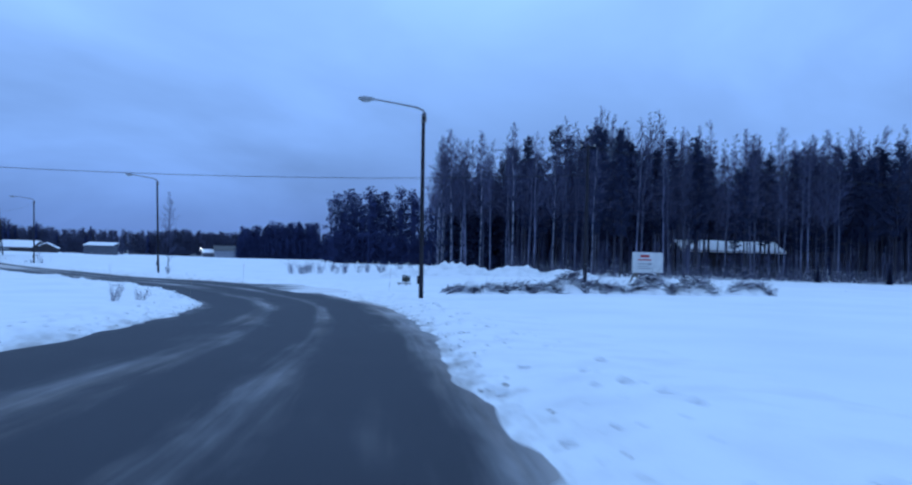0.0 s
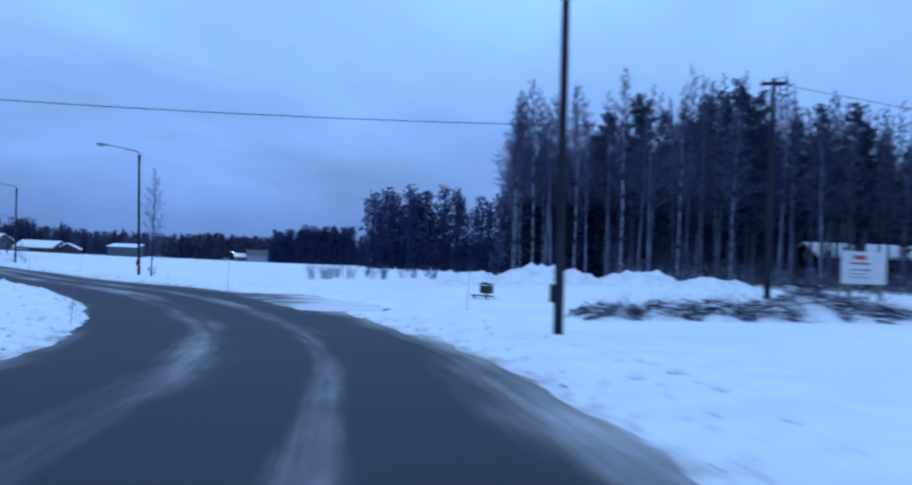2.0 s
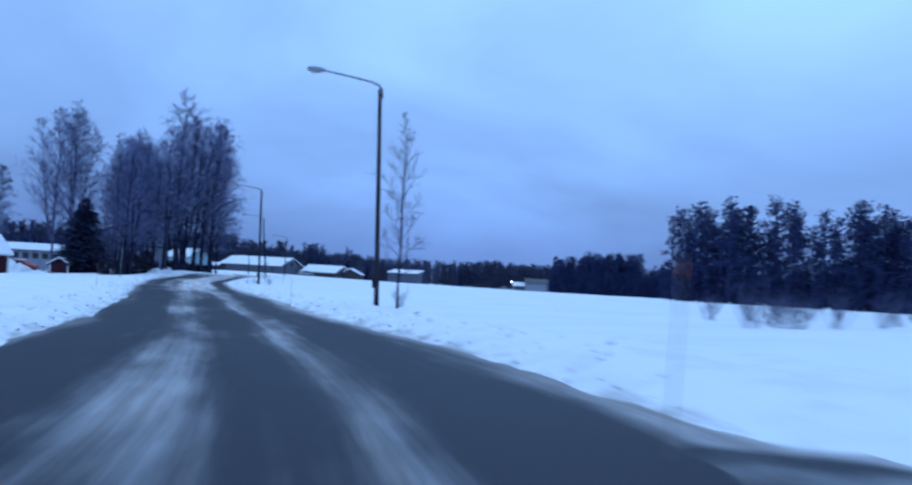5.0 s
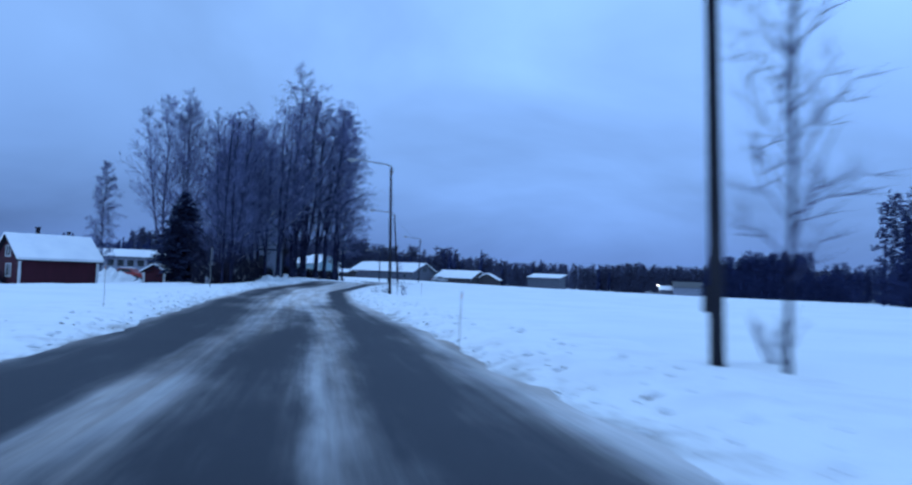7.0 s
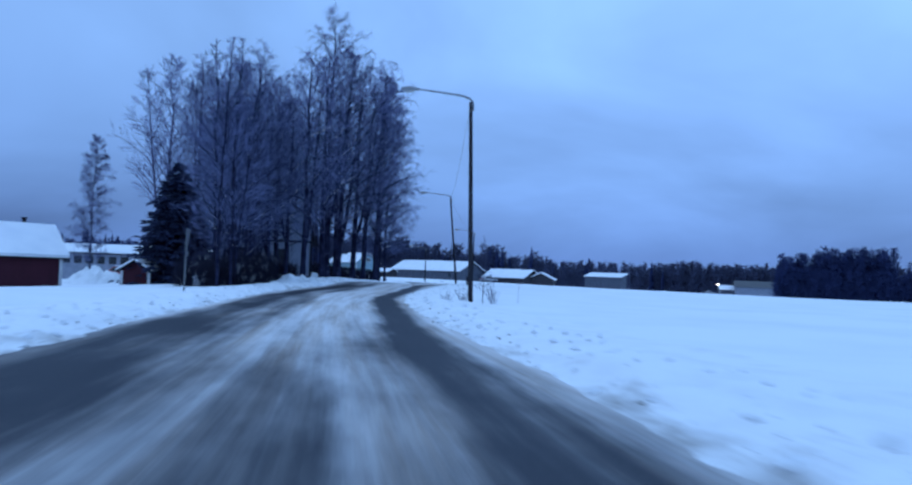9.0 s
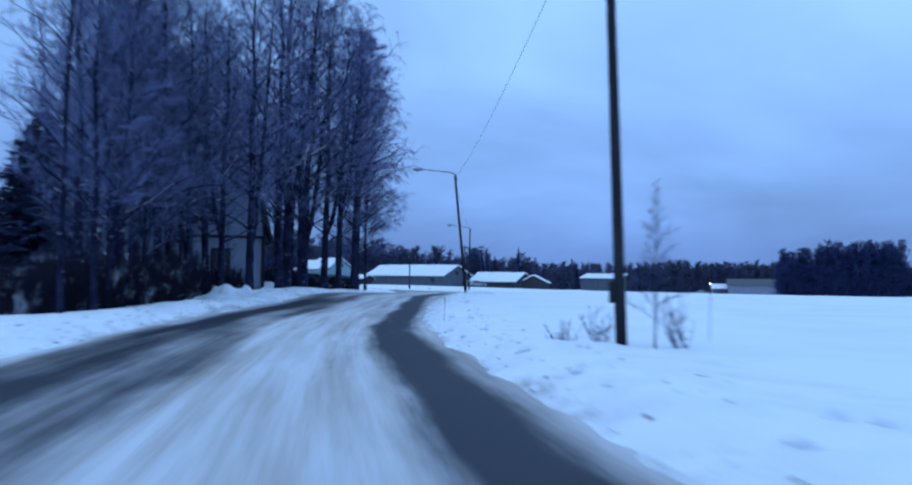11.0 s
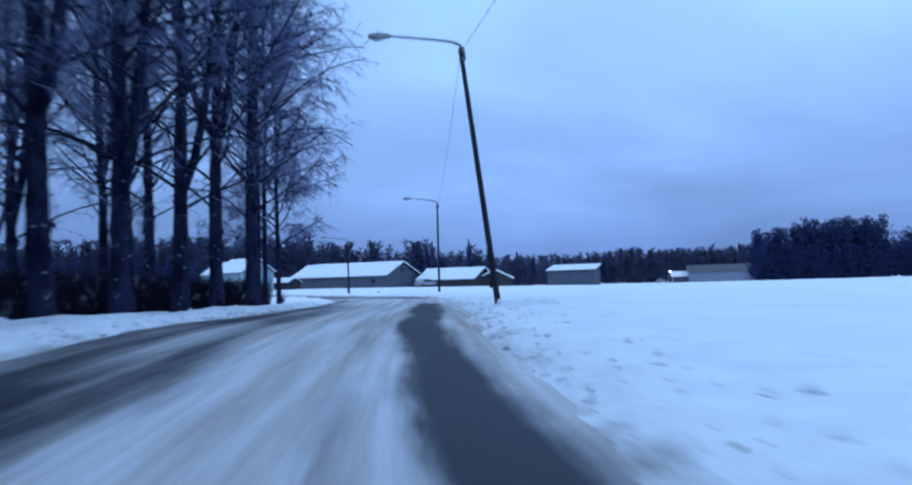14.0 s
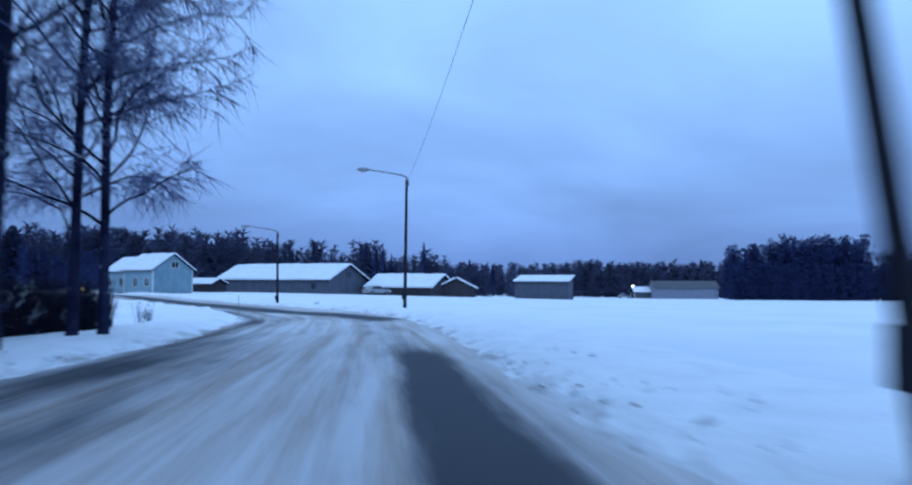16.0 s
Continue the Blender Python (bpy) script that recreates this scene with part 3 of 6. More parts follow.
def ribbon(name, line, way, run, offsets, height, mat, label, category, u_from=0.0, kind="structure"):
    """A strip along a line: offsets across (right is positive) and a height for each place."""
    right = np.stack([way[:, 1], -way[:, 0]], 1)
    xs = line[:, None, 0] + right[:, None, 0] * offsets[None]
    ys = line[:, None, 1] + right[:, None, 1] * offsets[None]
    zs = height(xs, ys, np.broadcast_to(offsets[None], xs.shape), np.broadcast_to(run[:, None], xs.shape))
    ids = np.arange(xs.size).reshape(xs.shape)
    q = np.stack([ids[:-1, :-1], ids[:-1, 1:], ids[1:, 1:], ids[1:, :-1]], -1).reshape(-1, 4)
    me = bpy.data.meshes.new(name)
    me.from_pydata(np.stack([xs.ravel(), ys.ravel(), zs.ravel()], 1).tolist(), [], q.tolist())
    layer = me.uv_layers.new(name="along")
    uv = np.stack([np.broadcast_to(np.abs(offsets[None]) - u_from if u_from else offsets[None], xs.shape).ravel(), np.broadcast_to(run[:, None], xs.shape).ravel()], 1)
    loops = np.empty(len(me.loops), int)
    me.loops.foreach_get("vertex_index", loops)
    layer.data.foreach_set("uv", uv[loops].ravel())
    me.materials.append(mat)
    me.polygons.foreach_set("use_smooth", [True] * len(me.polygons))
    return tagged(new(name, me), label, category, kind=kind)


def road_height(x, y, off, run):
    return land(x, y) - 0.02 * (off / HALF) ** 2 + 0.012 * ripple(x * 2, y * 2)


def bank_height(x, y, off, run):
    d = np.abs(off) - HALF
    d = d - (0.22 * ripple(x * 1.3, y * 1.3) + 0.16 * ripple(x * 5.0, y * 5.0) - 0.05) * (1 - smooth(0.8, 2.0, d))
    rough = ripple(x * 4.2, y * 4.2) * 0.5 + ripple(x * 9.0, y * 9.0) * 0.4
    crest = 0.16 + 0.08 * ripple(run * 0.55, off * 0 + np.sign(off) * 7)
    rise = smooth(0.0, 0.8, d) * crest * (1 + 0.95 * rough) + 0.05 * smooth(0, 1.6, d)
    fall = smooth(1.2, 3.6, d)
    body = (rise - 0.06 * (1 - smooth(-0.25, 0.25, d))) * (1 - fall) + fall * (0.14 + 0.06 * ripple(x, y) + 0.03 * ripple(x * 3.1, y * 3.1))
    gap = smooth(40.5, 43.5, run) * (1 - smooth(53.0, 56.0, run)) * (off > 0) * (1 - smooth(1.6, 3.2, d))
    body = body * (1 - gap) - 0.03 * gap
    return land(x, y) + body - 0.30 * smooth(3.5, 4.4, d)


ribbon("road", LINE, WAY, RUN, np.linspace(-HALF - 0.7, HALF + 0.7, 29), road_height, M_ROAD,
       "wet asphalt road with slush, sand and wheel tracks", "road")
edge = np.r_[np.linspace(-0.5, 1.2, 14), np.linspace(1.45, 4.4, 10)]
ribbon("snow_bank_right", LINE, WAY, RUN, HALF + edge - 0.12, bank_height, M_BANK, "low ploughed snow bank along the road edge", "snow bank", HALF - 0.12)
ribbon("snow_bank_left", LINE, WAY, RUN, -(HALF + edge - 0.12)[::-1], bank_height, M_BANK, "low ploughed snow bank along the road edge", "snow bank", HALF - 0.12)


# the mouth of a driveway: worn ice beside the carriageway, with tracks turning off into the field
MOUTH, MWAY, MRUN = spline([(-14.5, 49.4), (-11.5, 49.0), (-8.5, 48.2), (-5.0, 47.2)], 0.25)


def mouth_height(x, y, off, run):
    d = off_line(x, y, LINE).reshape(x.shape) - HALF
    ragged = 0.5 * ripple(x * 1.6, y * 2.6) + 0.3 * ripple(x * 3.0, y * 7.0)
    sink = np.maximum(smooth(1.6, 3.0, d + ragged), smooth(3.2, 4.2, np.abs(off - 0.2) + ragged))
    return land(x, y) + 0.035 + 0.006 * ripple(x * 5, y * 5) - 0.34 * sink - 0.12 * (1 - smooth(-1.0, -0.45, d + 0.3 * ripple(x * 2.2, y * 2.2)))


ribbon("driveway", MOUTH, MWAY, MRUN + 40, np.linspace(-7.0, 7.4, 73), mouth_height, M_DRIVE, "worn icy driveway mouth streaked with snow", "driveway")

# ---------------------------------------------------------------- street lamps, poles, wires
def street_lamp(base, top, arm_turn, arm=2.2, label="dark wooden street lamp pole with a curved steel arm"):
    """A wooden pole with a steel arm that rises and bends over the road, and a flat luminaire."""
    base, top = Vector(base), Vector(top)
    axis = (top - base)
    lamp = thing("street_lamp", label, "street lamp", Matrix.Translation(base), "street lamps along the road")
    s = Shape()
    rings = [axis * k / 6 for k in range(7)]
    rings[0] = rings[0] - axis.normalized() * 0.4
    s.tube(rings, [0.102 - 0.03 * k / 6 for k in range(7)], 12)
    part("pole", s, M_POLE, lamp, smooth=True)
    out = Vector((math.cos(arm_turn), math.sin(arm_turn), 0))
    up = axis.normalized()
    tip = axis - up * 0.35
    s = Shape()
    bend = [tip + out * -0.10, tip + up * 0.35 + out * -0.08, tip + up * 0.50 + out * 0.04, tip + up * 0.60 + out * 0.30]
    bend += [tip + up * (0.62 + 0.06 * k) + out * (0.35 + (arm - 0.35) * k / 3) for k in (1, 2, 3)]
    s.tube(bend, [0.045, 0.045, 0.042, 0.04, 0.036, 0.034, 0.032], 8)
    part("arm", s, M_STEEL, lamp, smooth=True)
    s = Shape()
    for h in (0.0, 0.25):
        s = Shape()
        s.tube([tip + up * (h - 0.03), tip + up * (h + 0.03)], [0.09, 0.09], 10)
        part("clamp", s, M_STEEL, lamp)
    end = bend[-1]
    across = out.cross(up).normalized()
    turn = Matrix.Translation(end) @ Matrix((out, across, out.cross(across))).transposed().to_4x4()
    s = Shape()
    for x, w, z0, z1 in ((-0.05, 0.05, -0.05, 0.05), (0.12, 0.11, -0.06, 0.08), (0.42, 0.15, -0.07, 0.09), (0.66, 0.10, -0.05, 0.05)):
        s.v += [Vector((x, -w, z0)), Vector((x, w, z0)), Vector((x, w * 0.7, z1)), Vector((x, -w * 0.7, z1))]
    for k in range(3):
        s.f += [(4 * k + j, 4 * k + (j + 1) % 4, 4 * k + 4 + (j + 1) % 4, 4 * k + 4 + j) for j in range(4)]
    s.f += [(3, 2, 1, 0), (12, 13, 14, 15)]
    flip = Matrix.Diagonal((1, 1, -1 if (turn.to_3x3() @ Vector((0, 0, 1))).z < 0 else 1, 1))
    head = part("lamp_head", s.turned(turn @ flip), M_HEAD, lamp, "grey lamp housing", bevel=0.012)
    s = Shape()
    s.tube([(0.14, 0, -0.072), (0.4, 0, -0.085), (0.6, 0, -0.06)], [0.04, 0.09, 0.03], 8)
    part("lens", s.turned(turn @ flip), M_LENS, head, "pale glass lens", smooth=True)
    s = Shape()
    s.box(-0.06, 0.06, -0.035, 0.035, 0, 0.36)
    side = up.cross(out).normalized()
    part("cable_box", s.turned(Matrix.Translation(axis * 0.10 - out * 0.02 + side * 0.0) @ Matrix.Rotation(arm_turn + 1.57, 4, "Z") @ Matrix.Translation((0, -0.165, 0))), M_POLE, lamp, bevel=0.01)
    return lamp


def snow_crust(lamp, seed):
    """Patches of wet snow stuck to the foot of a pole."""
    r = random.Random(seed)
    for _ in range(6):
        a, z, w = radians(rnd(r, 190, 330)), rnd(r, 0.15, 0.8), rnd(r, 0.03, 0.07)
        out = Vector((math.cos(a), math.sin(a), 0))
        c = out * 0.085 + Vector((0, 0, z))
        s = Shape()
        s.tube([c - Vector((0, 0, w * 1.6)), c - Vector((0, 0, w * 0.6)), c + Vector((0, 0, w * 0.5)), c + Vector((0, 0, w * 1.3))], [0.012, w, w * 0.8, 0.01], 7)
        part("snow_crust", s, M_ROOFSNOW, lamp, "wet snow stuck to the foot", smooth=True)


def towards_road(x, y):
    k = int(np.argmin(np.hypot(LINE[:, 0] - x, LINE[:, 1] - y)))
    return math.atan2(LINE[k, 1] - y, LINE[k, 0] - x)


LAMPS = [((-1.46, 34.88), (-1.57, 34.88, 8.25), ""), ((-27.58, 74.69), (-27.92, 74.59, 8.0), ""), ((-55.8, 106.46), (-56.02, 106.3, 7.4), ""),
         ((-79.38, 141.0), (-80.46, 141.1, 7.40), "dark wooden street lamp pole leaning towards the road"), ((-100.2, 176.55), (-100.16, 176.59, 6.2), ""),
         ((-117.0, 188.3), (-117.1, 188.3, 4.2), "")]
for (bx, by), tip, words in LAMPS:
    post = street_lamp((bx, by, ground_z(bx, by) - 0.05), tip, towards_road(bx, by), 2.2, words or "dark wooden street lamp pole with a curved steel arm")
    if words:
        snow_crust(post, 9)


def wire(a, b, sag, name="overhead_wire", r=0.013, label="thin black overhead wire between poles"):
    a, b = Vector(a), Vector(b)
    s = Shape()
    pts = [a.lerp(b, k / 24) - Vector((0, 0, sag * 4 * (k / 24) * (1 - k / 24))) for k in range(25)]
    s.tube(pts, [r] * 25, 5)
    return tagged(part(name, s, M_WIRE), label, "wire", "overhead wires")


for k in (2, 3):
    a, b = LAMPS[k][1], LAMPS[k + 1][1]
    wire((a[0], a[1], a[2] - 0.12), (b[0], b[1], b[2] - 0.12), 0.55, r=0.007)


def utility_pole(x, y, top, turn):
    z = ground_z(x, y)
    p = thing("utility_pole", "grey wooden utility pole with a short crossarm", "utility pole", pose(x, y, z, 0, 0, turn), "utility poles")
    h = top - z
    s = Shape()
    s.tube([(0, 0, -0.3), (0, 0, h * 0.5), (0, 0, h)], [0.14, 0.115, 0.09], 10)
    part("pole", s, M_POLE, p, smooth=True)
    s = Shape()
    s.box(-0.5, 0.5, -0.05, 0.05, h - 0.28, h - 0.16)
    part("crossarm", s, M_POLE, p, bevel=0.01)
    for sx in (-0.42, 0.42):
        s = Shape()
        s.tube([(sx, 0, h - 0.16), (sx, 0, h - 0.10), (sx, 0, h - 0.06), (sx, 0, h)], [0.02, 0.05, 0.03, 0.045], 8)
        part("insulator", s, M_LENS, p, smooth=True)


utility_pole(8.45, 52.4, 9.5, -12)
utility_pole(-74, 27.3, 9.8, 70)
wire((8.45, 52.4, 7.5), (-74, 27.3, 9.46), 2.28, r=0.016, label="thin black wire crossing high over the road")
wire((8.45, 52.4, 9.3), (75, 74, 9.0), 1.2, r=0.014)


# ---------------------------------------------------------------- houses
def wall_cells(length, height, thick, openings):
    """A wall along x from 0, with openings (x0, x1, z0, z1) right through it."""
    s = Shape()
    xs = sorted({0.0, length, *[o[0] for o in openings], *[o[1] for o in openings]})
    zs = sorted({0.0, height, *[o[2] for o in openings], *[o[3] for o in openings]})
    nx, nz = len(xs), len(zs)
    s.v = [Vector((x, y, z)) for y in (0, thick) for z in zs for x in xs]

    def at(i, j, k):
        return k * nx * nz + j * nx + i

    def solid(i, j):
        if not (0 <= i < nx - 1 and 0 <= j < nz - 1):
            return False
        return not any(o[0] <= xs[i] + 1e-6 and xs[i + 1] <= o[1] + 1e-6 and o[2] <= zs[j] + 1e-6 and zs[j + 1] <= o[3] + 1e-6 for o in openings)

    for i in range(nx - 1):
        for j in range(nz - 1):
            if not solid(i, j):
                continue
            s.f.append((at(i, j, 0), at(i + 1, j, 0), at(i + 1, j + 1, 0), at(i, j + 1, 0)))
            s.f.append((at(i, j, 1), at(i, j + 1, 1), at(i + 1, j + 1, 1), at(i + 1, j, 1)))
            for di, dj, p, q in ((-1, 0, (i, j), (i, j + 1)), (1, 0, (i + 1, j + 1), (i + 1, j)), (0, -1, (i + 1, j), (i, j)), (0, 1, (i, j + 1), (i + 1, j + 1))):
                if not solid(i + di, j + dj):
                    s.f.append((at(*p, 0), at(*q, 0), at(*q, 1), at(*p, 1)))
    return s


def put_window(parent, m, o, thick, trim, panes=2, name="window"):
    """A framed window in an opening: casing proud of the wall, mullions and panes set back."""
    x0, x1, z0, z1 = o
    casing = Shape()
    t = 0.09
    for b in ((x0 - t, x1 + t, z0 - t, z0), (x0 - t, x1 + t, z1, z1 + t), (x0 - t, x0, z0, z1), (x1, x1 + t, z0, z1)):
        casing.box(b[0], b[1], -0.035, thick * 0.6, b[2], b[3])
    for k in range(1, panes):
        x = x0 + (x1 - x0) * k / panes
        casing.box(x - 0.03, x + 0.03, 0.0, thick * 0.5, z0, z1)
    w = part(name, casing.turned(m), trim, parent)
    for k in range(panes):
        a, b = x0 + (x1 - x0) * k / panes, x0 + (x1 - x0) * (k + 1) / panes
        s = Shape()
        s.box(a, b, thick * 0.35, thick * 0.35 + 0.02, z0, z1)
        part("pane", s.turned(m), M_PANE, w, "dark glass pane")


def house(label, x, y, turn, length, width, eave, ridge, wall_mat, trim, windows=(), over=0.45, snow=0.22, gambrel=False, shed=False, z=None, corner=None,
          category="house", name="house", plinth=0.3, chimney=(), gable_windows=(), doors=(), z_sink=0.15, gable_mat=None, bare=False, uneven=0.0):
    """A gabled house with its ridge along its own x. windows: (side, centre, width, sill, top); side s, n (long), e, w (gable)."""
    z = ground_z(x, y) - z_sink if z is None else z
    h = thing(name, label, category, pose(x, y, z, 0, 0, turn))
    L, Wd, T = length, width, 0.22
    sides = {"s": (pose(-L / 2, -Wd / 2, 0), L), "n": (pose(L / 2, Wd / 2, 0, 0, 0, 180), L),
             "e": (pose(L / 2, -Wd / 2 + T, 0, 0, 0, 90), Wd - 2 * T), "w": (pose(-L / 2, Wd / 2 - T, 0, 0, 0, -90), Wd - 2 * T)}
    for side, (m, run) in sides.items():
        holes = [(run / 2 + c - w / 2, run / 2 + c + w / 2, a, b) for sd, c, w, a, b in [*windows, *doors] if sd == side]
        top = eave if not (shed and side == "n") else ridge
        w = wall_cells(run, top, T, holes)
        part("wall", w.turned(m), wall_mat, h)
        for sd, c, ww, a, b in windows:
            if sd == side:
                put_window(h, m, (run / 2 + c - ww / 2, run / 2 + c + ww / 2, a, b), T, trim, 2 if ww < 1.6 else 3)
        for sd, c, ww, a, b in doors:
            if sd == side:
                s = Shape()
                s.box(run / 2 + c - ww / 2, run / 2 + c + ww / 2, T * 0.4, T * 0.6, a, b)
                d = part("door", s.turned(m), trim, h)
                s = Shape()
                s.tube([(run / 2 + c + ww * 0.38, T * 0.4 - 0.05, a + 1.0), (run / 2 + c + ww * 0.38 - 0.12, T * 0.4 - 0.05, a + 1.0)], [0.02, 0.02], 6)
                part("handle", s.turned(m), M_STEEL, d)
    hw = Wd / 2
    if shed:
        line = [(-hw, eave), (hw, ridge)]
    elif gambrel:
        knee = eave + (ridge - eave) * 0.5
        line = [(-hw, eave), (-hw * 0.93, knee), (0, ridge), (hw * 0.93, knee), (hw, eave)]
    else:
        line = [(-hw, eave), (0, ridge), (hw, eave)]
    # gable ends
    for end, x0 in (("e", L / 2 - T), ("w", -L / 2)):
        s = Shape()
        s.prism([*line, *([(hw, eave)] if shed else [])], 0, T)
        m = pose(x0 + T, 0, 0, 0, 0, 90)
        holes = [g for g in gable_windows if g[0] == end]
        part("gable", s.turned(m), gable_mat or wall_mat, h)
        for _, c, ww, a, b in holes:
            f = Shape()
            face = x0 + T if end == "e" else x0
            sg = 1 if end == "e" else -1
            for q in ((c - ww / 2 - 0.09, c + ww / 2 + 0.09, a - 0.09, a), (c - ww / 2 - 0.09, c + ww / 2 + 0.09, b, b + 0.09), (c - ww / 2 - 0.09, c - ww / 2, a, b), (c + ww / 2, c + ww / 2 + 0.09, a, b), (c - 0.03, c + 0.03, a, b)):
                f.box(min(face, face + sg * 0.05), max(face, face + sg * 0.05), q[0], q[1], q[2], q[3])
            w = part("window", f, trim, h)
            f = Shape()
            f.box(min(face + sg * 0.004, face + sg * 0.02), max(face + sg * 0.004, face + sg * 0.02), c - ww / 2, c + ww / 2, a, b)
            part("pane", f, M_PANE, w, "dark glass pane")
    # roof: a dark deck with a thick snow layer on each slope
    def slope(p, q, first, last, lift, thick, inset, mat, nm, label_, parent):
        p, q = Vector((p[0], p[1])), Vector((q[0], q[1]))
        way = (q - p).normalized()
        nrm = Vector((-way.y, way.x))
        p2, q2 = p - way * (over - inset if first else 0), q + way * (over - inset if last else 0)
        lo, hi = nrm * lift, nrm * (lift + thick)
        sh = Shape()
        if uneven and thick > 0.12:
            n, mcount = 18, 5
            for layer in (lo, hi):
                for i in range(n + 1):
                    for j in range(mcount + 1):
                        c = p2.lerp(q2, j / mcount) + layer
                        xx = -L / 2 - reach + inset + (L + 2 * reach - 2 * inset) * i / n
                        dz = uneven * float(ripple(np.array(xx * 1.3), np.array(c.x * 1.6))) if layer is hi else 0
                        sh.v.append(Vector((xx, c.x, c.y + dz)))
            def vid(l, i, j):
                return l * (n + 1) * (mcount + 1) + i * (mcount + 1) + j
            for i in range(n):
                for j in range(mcount):
                    sh.f.append((vid(1, i, j), vid(1, i + 1, j), vid(1, i + 1, j + 1), vid(1, i, j + 1)))
                    sh.f.append((vid(0, i, j), vid(0, i, j + 1), vid(0, i + 1, j + 1), vid(0, i + 1, j)))
                for j in (0, mcount):
                    sh.f.append((vid(0, i, j), vid(0, i + 1, j), vid(1, i + 1, j), vid(1, i, j)))
            for j in range(mcount):
                for i in (0, n):
                    sh.f.append((vid(0, i, j), vid(1, i, j), vid(1, i, j + 1), vid(0, i, j + 1)))
            return part(nm, sh, mat, parent, label_)
        outline = [p2 + lo, q2 + lo, q2 + hi, p2 + hi]
        sh.prism([(c.x, c.y) for c in outline], L / 2 + reach - inset, -L / 2 - reach + inset)
        sh.turned(Matrix(((0, 1, 0, 0), (1, 0, 0, 0), (0, 0, 1, 0), (0, 0, 0, 1))))
        return part(nm, sh, mat, parent, label_, bevel=0.05 if thick > 0.12 else 0)
    if gambrel:
        # the lower slopes flare out over the eaves
        line = [(-hw - 0.36, eave - 0.32), (-hw * 0.95, knee), (0, ridge), (hw * 0.95, knee), (hw + 0.36, eave - 0.32)]
        over, reach = 0.0, over
        for sy in (-1, 1):
            f = Shape()
            f.prism([(sy * hw, eave - 0.30), (sy * (hw + 0.36), eave - 0.34), (sy * (hw + 0.06), eave + 0.25)], -L / 2 - reach + 0.03, -L / 2 + 0.05)
            part("soffit", f.turned(Matrix(((0, 1, 0, 0), (1, 0, 0, 0), (0, 0, 1, 0), (0, 0, 0, 1)))), trim, h)
    else:
        reach = over
    pieces = list(zip(line, line[1:]))
    for k, (p, q) in enumerate(pieces):
        deck_ = slope(p, q, k == 0, k == len(pieces) - 1, 0.0, 0.10 if not gambrel else 0.16, 0.0, M_DARKTRIM if not bare else M_ROOFTIN, "roof", "", h)
        steep = gambrel and k in (0, 3)
        if not bare and not steep and not (gambrel and k == 1):
            slope(p, q, k == 0, k == len(pieces) - 1, 0.10 if not gambrel else 0.16, snow, 0.03 if not gambrel else 0.22, M_ROOFSNOW, "snow_layer", "thick layer of snow", deck_)
    s = Shape()
    s.box(-L / 2 + 0.02, L / 2 - 0.02, -Wd / 2 - 0.02, Wd / 2 + 0.02, -0.6, plinth)
    s.box(-L / 2 - 0.02, L / 2 + 0.02, -Wd / 2 + 0.02, Wd / 2 - 0.02, -0.6, plinth - 0.01)
    part("plinth", s, M_PLINTH, h)
    for sx in (-1, 1):
        for sy in (-1, 1):
            if trim is not None:
                s = Shape()
                top = ridge if (shed and sy > 0) else eave
                s.box(sx * L / 2 - 0.09, sx * L / 2 + 0.09, sy * hw - 0.09, sy * hw + 0.09, plinth, top - 0.05)
                part("corner_board", s, trim, h)
    for cx, cy, ch, cw in chimney:
        s = Shape()
        s.box(cx - cw, cx + cw, cy - cw, cy + cw, ridge - 0.8, ridge + ch + 0.25)
        s.box(cx - cw - 0.05, cx + cw + 0.05, cy - cw - 0.05, cy + cw + 0.05, ridge + ch + 0.13, ridge + ch + 0.26)
        part("chimney", s, M_DARKTRIM, h, "dark brick chimney")
    return h


# white gambrel house behind the birches: its gable looks back along the road
GTURN = 140.5
def from_corner(cx, cy, turn, length, width, along, across):
    """The middle of a house from one of its corners; along and across tell which way it lies."""
    t = radians(turn)
    ax, ay = Vector((math.cos(t), math.sin(t))), Vector((-math.sin(t), math.cos(t)))
    c = Vector((cx, cy)) + ax * along * length / 2 + ay * across * width / 2
    return c.x, c.y


hx, hy = from_corner(-83.44, 125.83, GTURN, 9.0, 6.8, 1, 1)
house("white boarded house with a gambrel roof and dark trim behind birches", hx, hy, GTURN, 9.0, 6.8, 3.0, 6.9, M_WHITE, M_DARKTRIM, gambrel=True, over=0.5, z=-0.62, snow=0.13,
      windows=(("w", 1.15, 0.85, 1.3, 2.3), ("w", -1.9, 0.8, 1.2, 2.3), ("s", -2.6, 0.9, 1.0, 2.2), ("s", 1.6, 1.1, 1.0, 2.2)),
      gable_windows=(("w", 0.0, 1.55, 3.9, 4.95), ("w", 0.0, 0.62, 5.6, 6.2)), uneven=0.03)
# the dark band between the storeys of its gable
s = Shape()
s.box(-4.56, -4.5, -3.42, 3.42, 2.95, 3.10)
band = part("belt_course", s, M_DARKTRIM, bpy.data.objects["house"], "dark wooden band")

